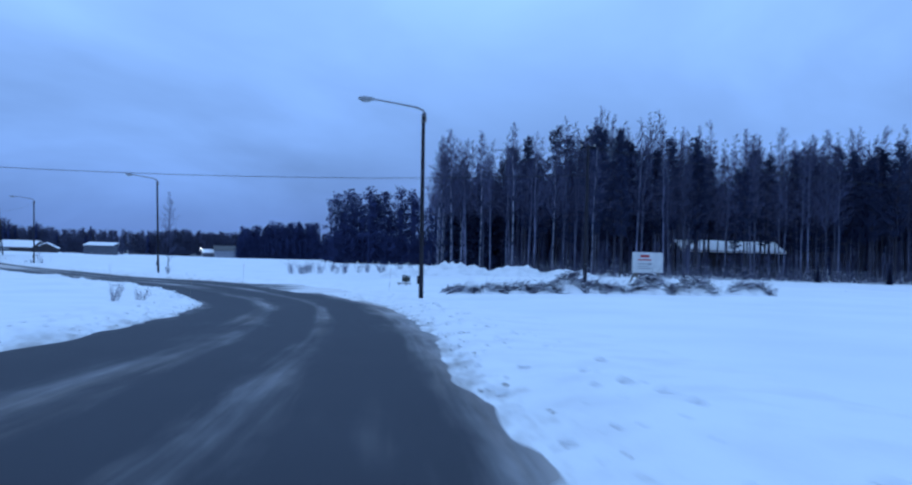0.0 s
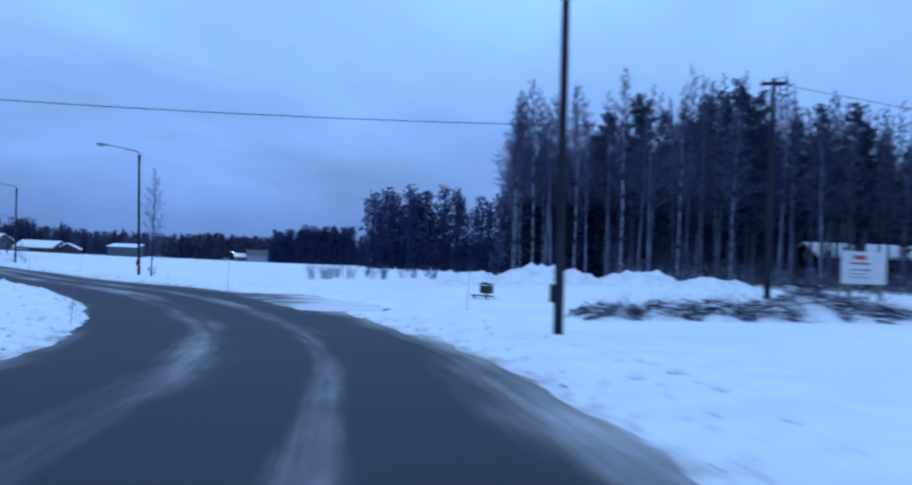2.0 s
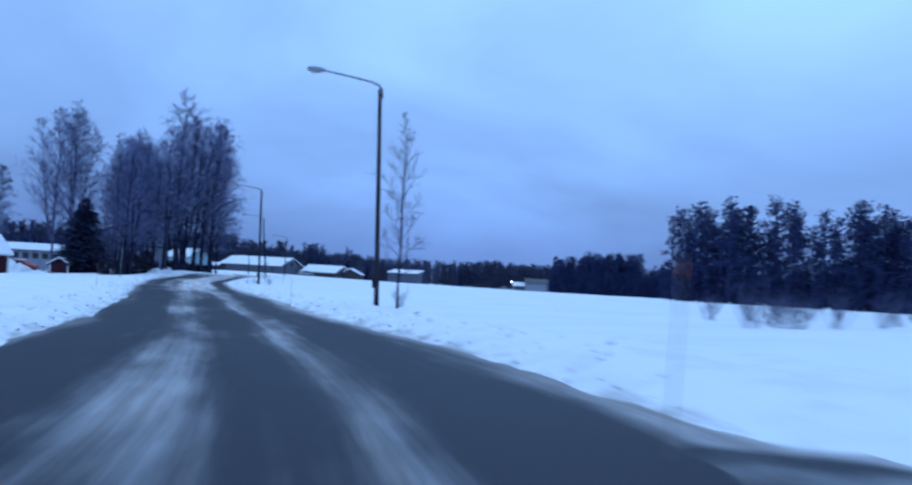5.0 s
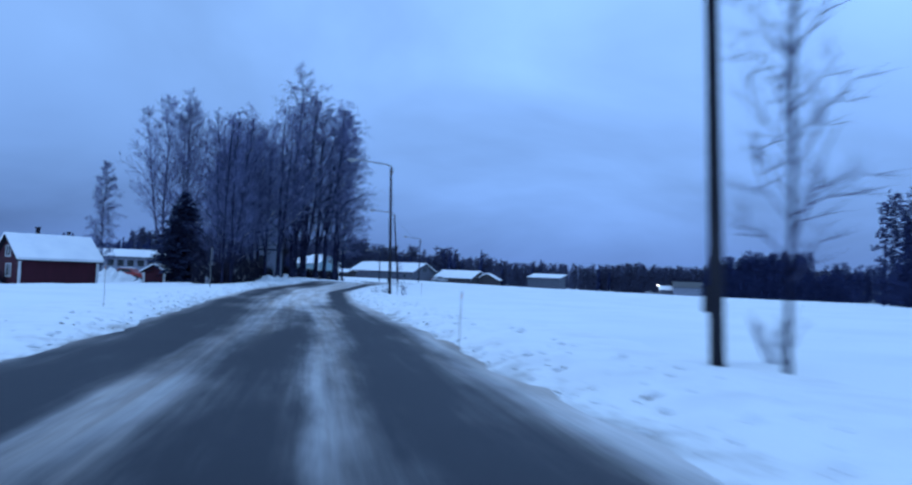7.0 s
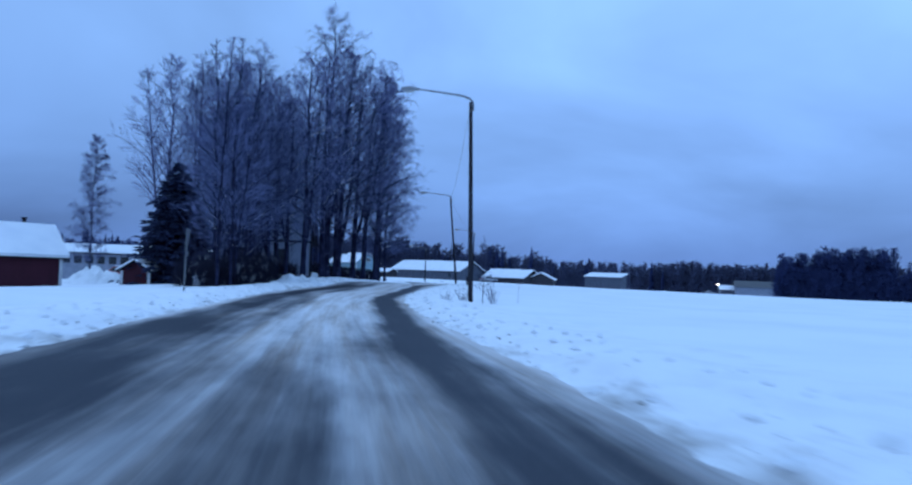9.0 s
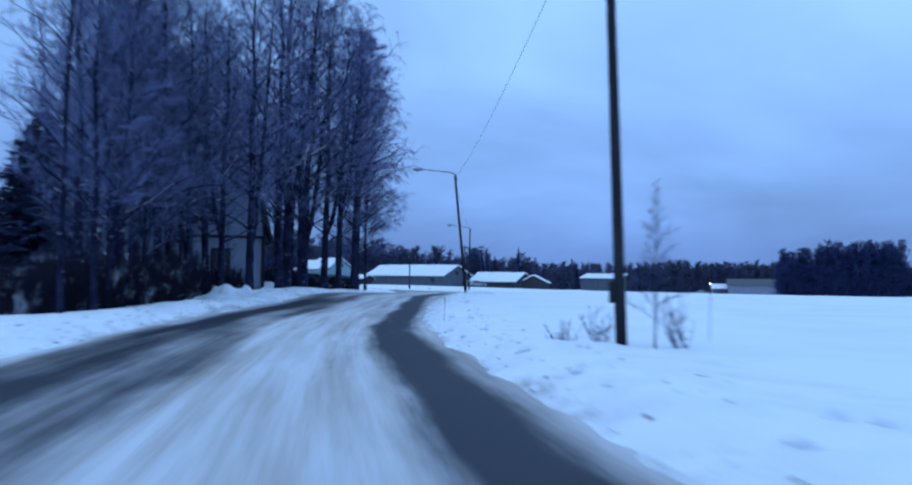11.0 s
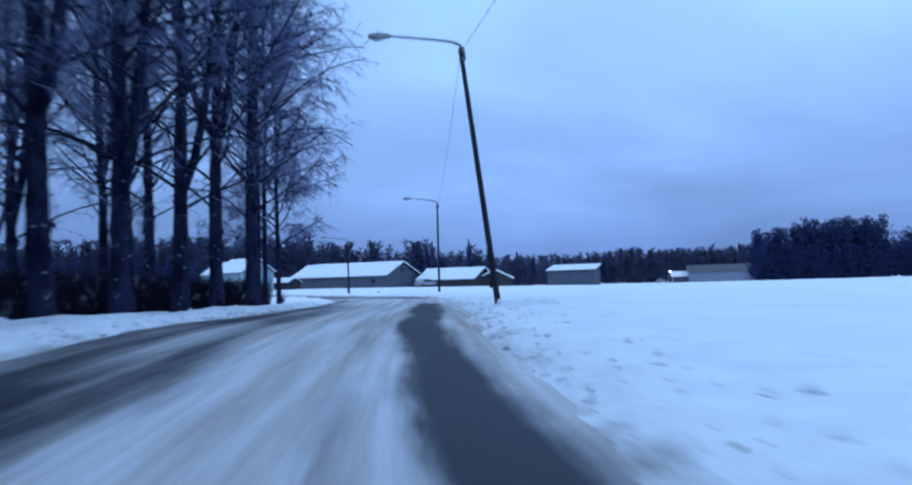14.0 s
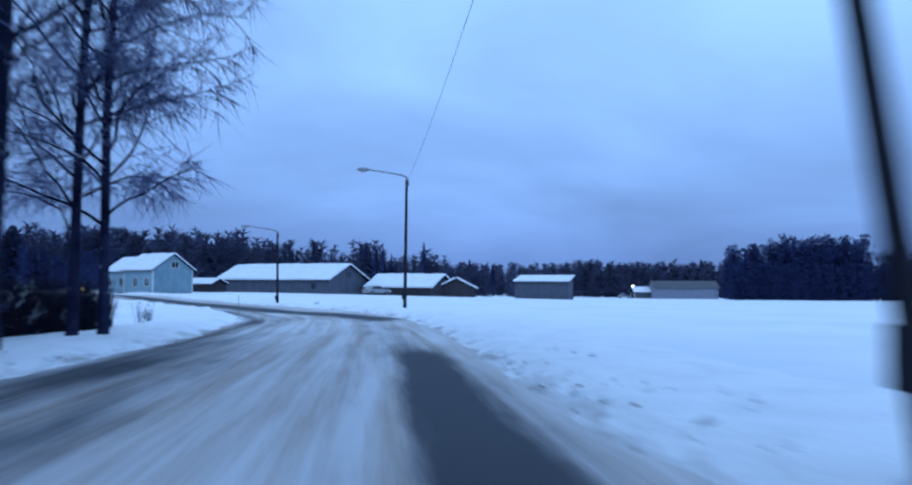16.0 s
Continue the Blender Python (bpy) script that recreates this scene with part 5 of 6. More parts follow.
# the row of old birches beside the road
ROW = [(-71.2, 106.3), (-75.7, 109.8), (-76.4, 111.8), (-77.8, 114.4), (-79.4, 117.4), (-80.4, 119.2), (-80.2, 119.9), (-80.7, 122.2), (-82.7, 126.35),
       (-85.8, 130.2), (-88.2, 134.4), (-90.95, 137.05), (-89.9, 138.4), (-90.4, 140.6), (-91.4, 143.65), (-92.6, 145.2), (-96.5, 150.6), (-96.1, 151.2), (-96.4, 142.0)]
r = random.Random(7)
for k, at in enumerate(ROW):
    slim = k in (0, 1)
    parts = DARKSLIM[k % 2] if slim else FULL[k % 3] if k < 11 else OLD[k % 5] if k < 16 or k > 17 else WIDE[k % 2]
    size = rnd(r, 0.8, 1.0)
    size = {0: 1.0, 1: 1.12, 4: 0.8, 5: 0.86, 7: 1.0, 8: 1.08, 9: 1.34, 10: 1.24, 11: 1.2, 12: 1.22, 13: 1.2, 14: 1.18, 15: 1.38, 16: 1.6, 17: 1.55, 18: 0.95}.get(k, size)
    tree_thing("birch", "tall bare birch with frosted twigs beside the road" if slim else "old bare birch with dark bark and snow on its limbs", parts, "birch row beside the road", at, size, rnd(r, 0, 360), {14: (-1.0, -1.5), 15: (1.0, 1.0)}.get(k, (rnd(r, -1, 1.5), rnd(r, -1, 1))))
BEHIND = [(-80.5, 114.5), (-82.2, 116.6), (-106.8, 129.4), (-113.0, 138.0), (-114.6, 139.4), (-99.5, 139), (-96.5, 134.0), (-95.6, 142.4), (-99.7, 143.5), (-97.0, 136.0), (-101.5, 139.5), (-94.2, 131.0), (-79.2, 115.8), (-80.4, 117.2), (-78.3, 114.4)]
for k, at in enumerate(BEHIND):
    tree_thing("birch", "bare birch with fine frosted twigs", HAZY[k % 2] if k in (2, 3, 4) or k > 8 else OLD[(k + 2) % 5] if k % 2 else OLD[k % 5], "garden trees", at, {0: 0.85, 1: 0.9, 2: 1.33, 3: 1.5, 4: 1.42, 12: 0.62, 13: 0.68, 14: 0.55}.get(k, 1.1), rnd(r, 0, 360))
for at, size in (((-110.0, 123.4), 1.3),):
    tree_thing("birch", "small bare tree with a round crown behind the cottage", WIDE[0], "garden trees", at, size * 0.72, rnd(r, 0, 360))
for at, size in (((-77.2, 111.0), 0.7), ((-78.8, 113.4), 0.62), ((-80.6, 115.4), 0.75), ((-79.8, 112.2), 0.8), ((-82.6, 117.2), 0.7), ((-84.0, 119.6), 0.6), ((-86.6, 119.0), 0.8), ((-81.8, 112.8), 0.7), ((-90.6, 134.0), 0.5), ((-94.2, 140.6), 0.55), ((-97.4, 147.0), 0.5)):
    tree_thing("sapling", "bare bushy sapling among the birches", YOUNG[int(size * 100) % 2], "saplings under the birches", at, size, rnd(r, 0, 360))
for at, size in (((-83.5, 120.3), 0.5), ((-81.0, 117.6), 0.55), ((-74.9, 110.6), 0.5), ((-73.6, 108.2), 0.42), ((-76.9, 113.2), 0.46)):
    tree_thing("birch", "small dark birch with crooked limbs before the house", OLD[int(size * 50) % 5], "garden trees", at, size, rnd(r, 0, 360))
for at, size in (((-82.4, 119.6), 0.7), ((-81.4, 118.6), 0.7), ((-82.9, 122.8), 0.5)):
    tree_thing("sapling", "bare bushy sapling among the birches", YOUNG[int(size * 100) % 2], "saplings under the birches", at, size, rnd(r, 0, 360))
r = random.Random(27)
near_row = []
tries = 0
while len(near_row) < 10 and tries < 4000:
    tries += 1
    x = rnd(r, -83, -75.2)
    y = rnd(r, 108.0, 114.2 + (-76 - x) * 0.577)
    if math.atan2(y - 71.9, x + 32.2) < radians(139.3) and math.atan2(y - 88.3, x + 46.6) < radians(143.6) and x + 0.62 * (y - 108.3) < -74.0 and all((x - a) ** 2 + (y - b) ** 2 > 0.5 for a, b in near_row):
        near_row.append((x, y))
near_row += [(-71.7, 107.6), (-72.9, 108.8)]
for k, at in enumerate(near_row):
    pale = k % 3 != 2 and k < 10
    tree_thing("birch", "slender birch with a pale trunk in the thicket" if pale else "slender dark birch in the thicket", SLIM[(k + 1) % 3] if pale else DARKSLIM[k % 2], "slender birches beside the house", at, rnd(r, 0.82, 1.08), rnd(r, 0, 360), (rnd(r, -4, 4), rnd(r, -4, 4)))
tree_thing("spruce", "dark green spruce beside the playhouse", SPRUCE[0], "garden trees", (-84.1, 113.5), 1.14, 20)
for at, size in (((0.4, 73.0), 1.25), ((-0.2, 79.0), 1.35), ((1.8, 71.0), 1.1), ((3.4, 75.0), 1.2)):
    tree_thing("spruce", "slim dark spruce among the birches", SPRUCE[1], "wood beside the driveway", at, size, 40 * at[1])
for at, size in (((32.0, 71.0), 0.22), ((40.2, 74.4), 0.26), ((25.0, 69.4), 0.16), ((48.0, 79.0), 0.24)):
    tree_thing("spruce", "small young spruce at the edge of the wood", SPRUCE[1], "wood beside the driveway", at, size, 70 * at[1])
tree_thing("spruce", "dark spruce in the garden", SPRUCE[0], "garden trees", (-200, 231), 1.5, 10)
tree_thing("young_birch", "thin young birch beside a lamp pole", YOUNG[0], "young trees", (-26.7, 74.7), 0.9, 40)
tree_thing("young_birch", "thin young birch beside a lamp pole", YOUNG[1], "young trees", (-55.25, 106.5), 0.33, 10)

# the wood beside the driveway
WOOD = []
r = random.Random(19)
def edge_y(x):
    return float(np.interp(x, [-3, 3, 9, 22, 36, 60, 90], [68, 67, 67, 73, 82, 88, 92]))
for k in range(250):
    x = rnd(r, -1.2, 66) if k > 80 else rnd(r, -1.2, 36)
    back = r.random() ** 1.2 * 38
    y = edge_y(x) + back
    x = x + back * 0.25
    if any((x - a) ** 2 + (y - b) ** 2 < 1.6 for a, b in WOOD) or (23.5 < x < 37.5 and 88.5 < y < 98.5):
        continue
    WOOD.append((x, y))
for k, at in enumerate(WOOD):
    deep = at[1] - edge_y(at[0])
    kind = r.random()
    size = rnd(r, 0.82, 1.04) * (1 + 0.014 * deep * (1 if at[0] > 12 else 0.2)) * (0.84 if at[0] < 5 else 1.0)
    if kind < (0.85 if at[0] < 4 else 0.55):
        tree_thing("forest_birch", "tall thin birch with a pale trunk", SLIM[k % 3], "wood beside the driveway", at, size * 1.03, rnd(r, 0, 360), (rnd(r, -2, 2), rnd(r, -2, 2)))
    else:
        tree_thing("forest_pine", "tall pine with a bare trunk and dark crown", PINE[k % 3], "wood beside the driveway", at, size * 0.93, rnd(r, 0, 360), (rnd(r, -1.5, 1.5), rnd(r, -1.5, 1.5)))
for k in range(30):
    at = (rnd(r, -1.0, 12), rnd(r, 68, 100))
    at = (at[0] + max(0, at[1] - 84) * 0.2, at[1])
    tree_thing("forest_birch", "thin birch with a pale trunk in the wood", SLIM[(k + 1) % 3], "wood beside the driveway", at, rnd(r, 0.75, 1.0), rnd(r, 0, 360), (rnd(r, -2, 2), rnd(r, -2, 2)))
for k in range(34):
    at = (rnd(r, 19, 39), rnd(r, 75, 89))
    tree_thing("forest_birch", "thin birch with a pale trunk in the wood", SLIM[k % 3], "wood beside the driveway", at, rnd(r, 0.9, 1.15), rnd(r, 0, 360))
for k in range(16):
    at = (rnd(r, -1.4, 7), rnd(r, 67.5, 80))
    if k % 4 == 0:
        tree_thing("forest_pine", "slim dark pine at the edge of the wood", PINE[k % 3], "wood beside the driveway", (at[0] + 1.5, at[1] + 2), rnd(r, 0.75, 0.85), rnd(r, 0, 360))
    else:
        tree_thing("forest_birch", "thin birch with a pale trunk in the wood", SLIM[k % 3], "wood beside the driveway", at, rnd(r, 0.72, 0.9), rnd(r, 0, 360), (rnd(r, -2, 2), rnd(r, -2, 2)))
for k in range(64):
    at = (rnd(r, 38, 62), rnd(r, 84, 100))
    if k % 2:
        tree_thing("forest_pine", "tall pine with a bare trunk and dark crown", PINE[k % 3], "wood beside the driveway", at, rnd(r, 0.95, 1.15), rnd(r, 0, 360))
    else:
        tree_thing("forest_birch", "tall thin birch with a pale trunk", SLIM[k % 3], "wood beside the driveway", at, rnd(r, 1.0, 1.25), rnd(r, 0, 360), (rnd(r, -2, 2), rnd(r, -2, 2)))
for k, at in enumerate(((34.6, 80.6), (36.2, 82.0), (35.2, 84.6), (38.0, 83.4), (39.8, 85.0), (37.2, 87.0), (41.6, 86.4), (22.6, 76.4), (31.0, 80.8))):
    tree_thing("forest_pine", "dark pine with a long crown at the edge of the wood", PINE[1], "wood beside the driveway", at, 0.84 + 0.05 * (k % 3), 67 * k, (1.0 * (k % 2), -0.8))
for k, at in enumerate(((36.0, 86.0), (38.6, 87.6), (40.6, 88.4), (42.6, 89.6), (33.4, 83.0), (44.6, 91.0), (31.2, 84.4), (39.4, 91.4))):
    tree_thing("forest_birch", "tall thin birch with a fine hazy crown", TALL[k % 2], "wood beside the driveway", at, 1.16 + 0.06 * (k % 3), 83 * k, (0.6, -0.8))
for k in range(44):
    at = (rnd(r, 16, 66), rnd(r, 98, 116))
    tree_thing("forest_birch", "tall thin birch rising behind the pines", SLIM[k % 3], "wood beside the driveway", at, rnd(r, 1.35, 1.6), rnd(r, 0, 360))
for k, at in enumerate([(-1.55, 67.7), (-1.1, 68.4), (-0.4, 67.2), (2.0, 66.4), (4.6, 66.0), (-1.5, 69.6), (-1.3, 72.0), (-1.2, 75.0), (-1.1, 78.0), (-0.9, 83.6), (0.4, 70.5), (1.2, 73.5), (8.0, 66.6), (11.5, 68.0)]):
    tree_thing("forest_birch", "birch with a pale trunk at the edge of the wood", TALL[k % 2], "wood beside the driveway", at, rnd(r, 0.82, 0.98), 50 * k)


def far_wood(name, label, spots, seed, pines=False, mat=None):
    """A distant wood as one sheet of many rough trees: (x, y, height, conifer share, count, spread x, spread y, turn)."""
    r = random.Random(seed)
    s = Shape()
    for cx, cy, h0, con, count, sx, sy, turn in spots:
        ct, st = math.cos(radians(turn)), math.sin(radians(turn))
        us = np.array([(rnd(r, -sx, sx), rnd(r, -sy, sy)) for _ in range(count)])
        X, Y = cx + us[:, 0] * ct - us[:, 1] * st, cy + us[:, 0] * st + us[:, 1] * ct
        Z = snow_top(X, Y)
        for x, y, z in zip(X, Y, Z):
            h = h0 * rnd(r, 0.7, 1.12)
            base = Vector((x, y, z - 0.2))
            needled = r.random() < con
            s.tube([base, base + Vector((0, 0, h * (0.95 if needled else 0.6)))], [0.012 * h, 0.004 * h], 4, False)
            if needled:
                lo = rnd(r, 0.08, 0.45)
                if pines:
                    lo = rnd(r, 0.32, 0.55)
                    for k in range(13):
                        f = lo + (1 - lo) * (k + 0.5 * r.random()) / 13
                        reach = h * 0.15 * (1.02 - ((f - lo) / (1 - lo)) ** 1.25) * rnd(r, 0.3, 1.0)
                        a = rnd(r, 0, 6.28)
                        c = base + Vector((math.cos(a) * reach, math.sin(a) * reach, h * f))
                        for j in range(26):
                            p = c + Vector((rnd(r, -1, 1), rnd(r, -1, 1), rnd(r, -0.45, 0.6))) * 0.055 * h
                            o = Vector((rnd(r, -1, 1), rnd(r, -1, 1), rnd(r, -0.2, 0.8))).normalized()
                            s.blade(p, p + o * h * rnd(r, 0.016, 0.042), o.cross(Vector((rnd(r, -1, 1), rnd(r, -1, 1), rnd(r, -1, 1)))).normalized() * 0.0105 * h)
                    continue
                for k in range(15):
                    f = lo + (1 - lo) * k / 15
                    R = h * 0.16 * (1 - f) ** 0.7 * rnd(r, 0.7, 1.2) + 0.03 * h * (lo > 0.3)
                    for j in range(7):
                        a = rnd(r, 0, 6.28)
                        o = Vector((math.cos(a), math.sin(a), 0))
                        p = base + Vector((0, 0, h * f))
                        s.blade(p + Vector((0, 0, h * 0.06)), p + o * R + Vector((0, 0, -0.02 * h)), o.cross(Vector((0, 0, 1))) * R * 0.45 + Vector((0, 0, 0.02 * h)))
            else:
                for k in range(120):
                    f = rnd(r, 0.04, 0.86)
                    a = rnd(r, 0, 6.28)
                    o = Vector((math.cos(a), math.sin(a), rnd(r, -0.1, 1.1))).normalized()
                    L = h * rnd(r, 0.08, 0.34) * (1.1 - f) + 0.05 * h
                    p = base + Vector((0, 0, h * f))
                    s.blade(p, p + o * L, o.cross(Vector((rnd(r, -1, 1), rnd(r, -1, 1), 0.3))).normalized() * 0.013 * h)
    return tagged(part(name, s, mat or M_FARHAZE), label, "wood", kind="stuff")


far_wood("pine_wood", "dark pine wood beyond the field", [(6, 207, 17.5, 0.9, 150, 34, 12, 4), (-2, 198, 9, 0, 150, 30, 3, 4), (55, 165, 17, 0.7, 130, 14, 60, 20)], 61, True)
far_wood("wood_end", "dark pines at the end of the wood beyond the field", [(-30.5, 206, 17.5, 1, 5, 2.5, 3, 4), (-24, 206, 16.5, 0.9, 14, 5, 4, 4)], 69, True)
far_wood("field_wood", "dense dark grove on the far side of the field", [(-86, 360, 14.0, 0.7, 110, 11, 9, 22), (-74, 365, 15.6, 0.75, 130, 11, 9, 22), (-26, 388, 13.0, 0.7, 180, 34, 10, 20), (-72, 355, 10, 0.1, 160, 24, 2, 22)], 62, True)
far_wood("distant_wood", "low band of distant birch forest, tinted pale for haze", [(-190, 455, 14.5, 0, 520, 110, 14, 20), (-110, 470, 15.5, 0, 340, 60, 12, 15), (-330, 400, 15, 0, 340, 90, 14, 28), (-20, 480, 14, 0, 280, 80, 12, 0)], 63, mat=M_HAZEWOOD)
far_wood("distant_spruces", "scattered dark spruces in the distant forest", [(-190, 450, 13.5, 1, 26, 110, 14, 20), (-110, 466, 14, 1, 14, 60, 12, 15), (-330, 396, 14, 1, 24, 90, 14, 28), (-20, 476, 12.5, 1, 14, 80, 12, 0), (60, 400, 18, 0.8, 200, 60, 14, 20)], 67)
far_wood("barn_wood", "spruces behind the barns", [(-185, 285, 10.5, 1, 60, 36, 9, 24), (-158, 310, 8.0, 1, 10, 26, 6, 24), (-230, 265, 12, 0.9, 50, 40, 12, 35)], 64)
far_wood("barn_birches", "birches behind the barns, tinted pale for haze", [(-185, 288, 12.5, 0, 90, 36, 7, 24), (-155, 310, 8.5, 0, 60, 28, 6, 24), (-230, 268, 14, 0, 110, 40, 12, 35), (-214, 246, 13, 0, 150, 30, 8, 40), (-196, 268, 13.5, 0, 90, 20, 6, 30)], 68, mat=M_HAZEWOOD)
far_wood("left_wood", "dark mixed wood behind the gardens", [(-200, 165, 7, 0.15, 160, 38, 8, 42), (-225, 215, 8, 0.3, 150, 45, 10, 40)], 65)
far_wood("wood_depth", "dark undergrowth and young spruces inside the wood", [(34, 108, 9, 0.9, 190, 34, 9, 18), (22, 84, 3.0, 0.8, 110, 24, 8, 14), (48, 120, 12, 0.9, 160, 42, 14, 18), (8, 90, 6, 0.9, 60, 9, 8, 10), (24, 100, 11, 0.9, 120, 24, 6, 14), (12, 92, 10, 0.9, 60, 12, 6, 10)], 66, True, M_HAZYUNDERWOOD)


# ---------------------------------------------------------------- small things
def brush_pile(x, y, long, high, turn, seed):
    """A heap of cut branches lying along one way, with snow on it."""
    r = random.Random(seed)
    z = ground_z(x, y)
    p = thing("brush_pile", "heap of cut branches dusted with snow", "brush pile", pose(x, y, z, 0, 0, turn), "brush piles")
    s, caps = Shape(), lump(long * 1.35, 2.6, high * 0.86, seed)
    for k in range(int(34 + 34 * long)):
        L = rnd(r, 0.3, 1.0)
        c = Vector((rnd(r, -long / 2, long / 2), rnd(r, -0.9, 0.6), 0))
        top = high * max(0.1, 1 - (abs(c.x) / (long / 2)) ** 2 * 0.8 - (c.y / 1.2) ** 2 * 0.5)
        c.z = rnd(r, 0.5, 1.15) * top
        d = Vector((1, rnd(r, -1.1, 0.8), rnd(r, -0.75, 0.45))).normalized()
        a, b = c - d * L / 2, c + d * L / 2
        a.z, b.z = max(a.z, -0.05), max(b.z, -0.05)
        m = (a + b) / 2 + Vector((0, 0, 0.06))
        t = rnd(r, 0.010, 0.028)
        s.tube([a, m, b], [t, t * 0.8, t * 0.3], 5, False)
        if k % 3 == 0:
            up = Vector((0, 0, t * 1.1))
            caps.tube([a.lerp(m, 0.2) + up, m + up, m.lerp(b, 0.7) + up], [t * 0.7, t * 1.1, t * 0.5], 5, False)
        for _ in range(4):
            q = a.lerp(b, rnd(r, 0.3, 1))
            s.tube([q, q + (d + Vector((rnd(r, -0.7, 0.7), rnd(r, -0.8, 0.8), rnd(r, -0.3, 0.9)))).normalized() * rnd(r, 0.2, 0.7)], [0.010, 0.003], 3, False)
    part("brushwood", s, M_BRUSH, p)
    part("snow_cover", caps, M_HEAP, p, "snow lying between the branches", smooth=True)


def lump(long, wide, high, seed, nx=22, ny=14, crag=0.35):
    """A rough mound of snow blocks."""
    s = Shape()
    for j in range(ny + 1):
        for i in range(nx + 1):
            u, v = 2 * i / nx - 1, 2 * j / ny - 1
            d = math.sqrt(u * u + v * v)
            n = noise.fractal(Vector((u * long * 0.9 + seed, v * wide * 0.9, seed * 0.37)), 1.0, 2.1, 4)
            n2 = noise.cell(Vector((u * long * 1.4 + seed, v * wide * 1.4, 0.3)))
            f = max(0.0, 1 - d * d)
            s.v.append(Vector((u * long / 2, v * wide / 2, high * f * (1 + crag * n + crag * 0.5 * (n2 - 0.5)) - 0.08 * (f <= 0) - 0.02)))
    for j in range(ny):
        for i in range(nx):
            a = j * (nx + 1) + i
            s.f.append((a, a + 1, a + nx + 2, a + nx + 1))
    return s


for k, (x, y, L, h, turn) in enumerate([(3.2, 41.2, 1.3, 0.42, 5), (5.9, 41.8, 1.8, 0.95, -14), (8.0, 41.7, 1.5, 0.32, 8), (10.2, 41.9, 1.9, 0.9, -10), (12.4, 42.0, 2.0, 0.8, -10),
                                        (15.6, 43.0, 1.8, 0.6, -5), (0.2, 40.6, 1.2, 0.3, 10), (1.8, 41.1, 1.5, 0.36, -6), (4.5, 41.4, 1.4, 0.40, 4), (7.1, 41.9, 1.3, 0.5, -4)]):
    brush_pile(x, y, L, h, turn, 71 + k)


def snow_heap(x, y, long, wide, high, turn, seed, label="rough heap of ploughed snow"):
    p = part("snow_mound", lump(long, wide, high, seed, 30, 20), M_HEAP, smooth=True)
    p.matrix_basis = pose(x, y, ground_z(x, y), 0, 0, turn)
    tagged(p, label, "snow heap", "snow heaps")


for k, (x, y, L, w, h, turn) in enumerate([(0.0, 60.0, 6.5, 3.4, 0.95, 8), (4.4, 58.5, 5.0, 3.0, 0.75, 0), (-3.6, 57.4, 4.0, 2.4, 0.6, 40), (8.2, 60.0, 6.0, 3.0, 0.5, 10), (-78.7, 141.5, 3.6, 2.2, 0.36, 60),
                                           (-78.3, 119.0, 4.6, 2.4, 0.72, 60), (-81.0, 123.4, 3.6, 1.5, 0.35, 60), (-85.6, 127.6, 3.5, 1.8, 0.5, 60), (-100.5, 118.0, 5.0, 3.0, 1.3, 30), (-104, 121.5, 5.0, 3.0, 0.9, 30)]):
    snow_heap(x, y, L, w, h, turn, 81 + k * 3)


def sign_board():
    z = ground_z(12.8, 53.6) - 0.15
    b = thing("sign_board", "white roadside board on timber legs with red and grey lettering bars", "sign", pose(12.8, 53.55, z, 0, 0, 23))
    s = Shape()
    s.box(-1.22, 1.22, -0.03, 0.03, 0.90, 2.26)
    panel = part("panel", s, M_SIGN, b, "white panel", bevel=0.008)
    for x0, x1, z0, z1, mat in ((-0.62, 0.10, 1.92, 2.10, M_SIGNRED), (-0.80, 0.28, 1.72, 1.80, M_SIGNRED), (-0.80, -0.1, 1.46, 1.51, M_SIGNGREY), (-0.05, 0.30, 1.44, 1.53, M_SIGNGREY), (-0.80, 0.10, 1.30, 1.34, M_SIGNGREY), (-0.80, 0.26, 1.16, 1.20, M_SIGNGREY)):
        s = Shape()
        s.box(x0, x1, -0.038, -0.032, z0, z1)
        part("print_bar", s, mat, panel)
    for sx in (-0.85, 0.85):
        for dx, dy in ((-0.5, 0.3), (0.5, 0.3), (0.0, -0.5)):
            s = Shape()
            s.tube([(sx + dx, dy + 0.1, -0.2), (sx, 0.1, 1.05)], [0.055, 0.05], 6)
            part("leg", s, M_TIMBER, b, "timber leg")
        s = Shape()
        s.box(sx - 0.05, sx + 0.05, 0.035, 0.13, 0.85, 2.25)
        part("upright", s, M_TIMBER, b)


sign_board()


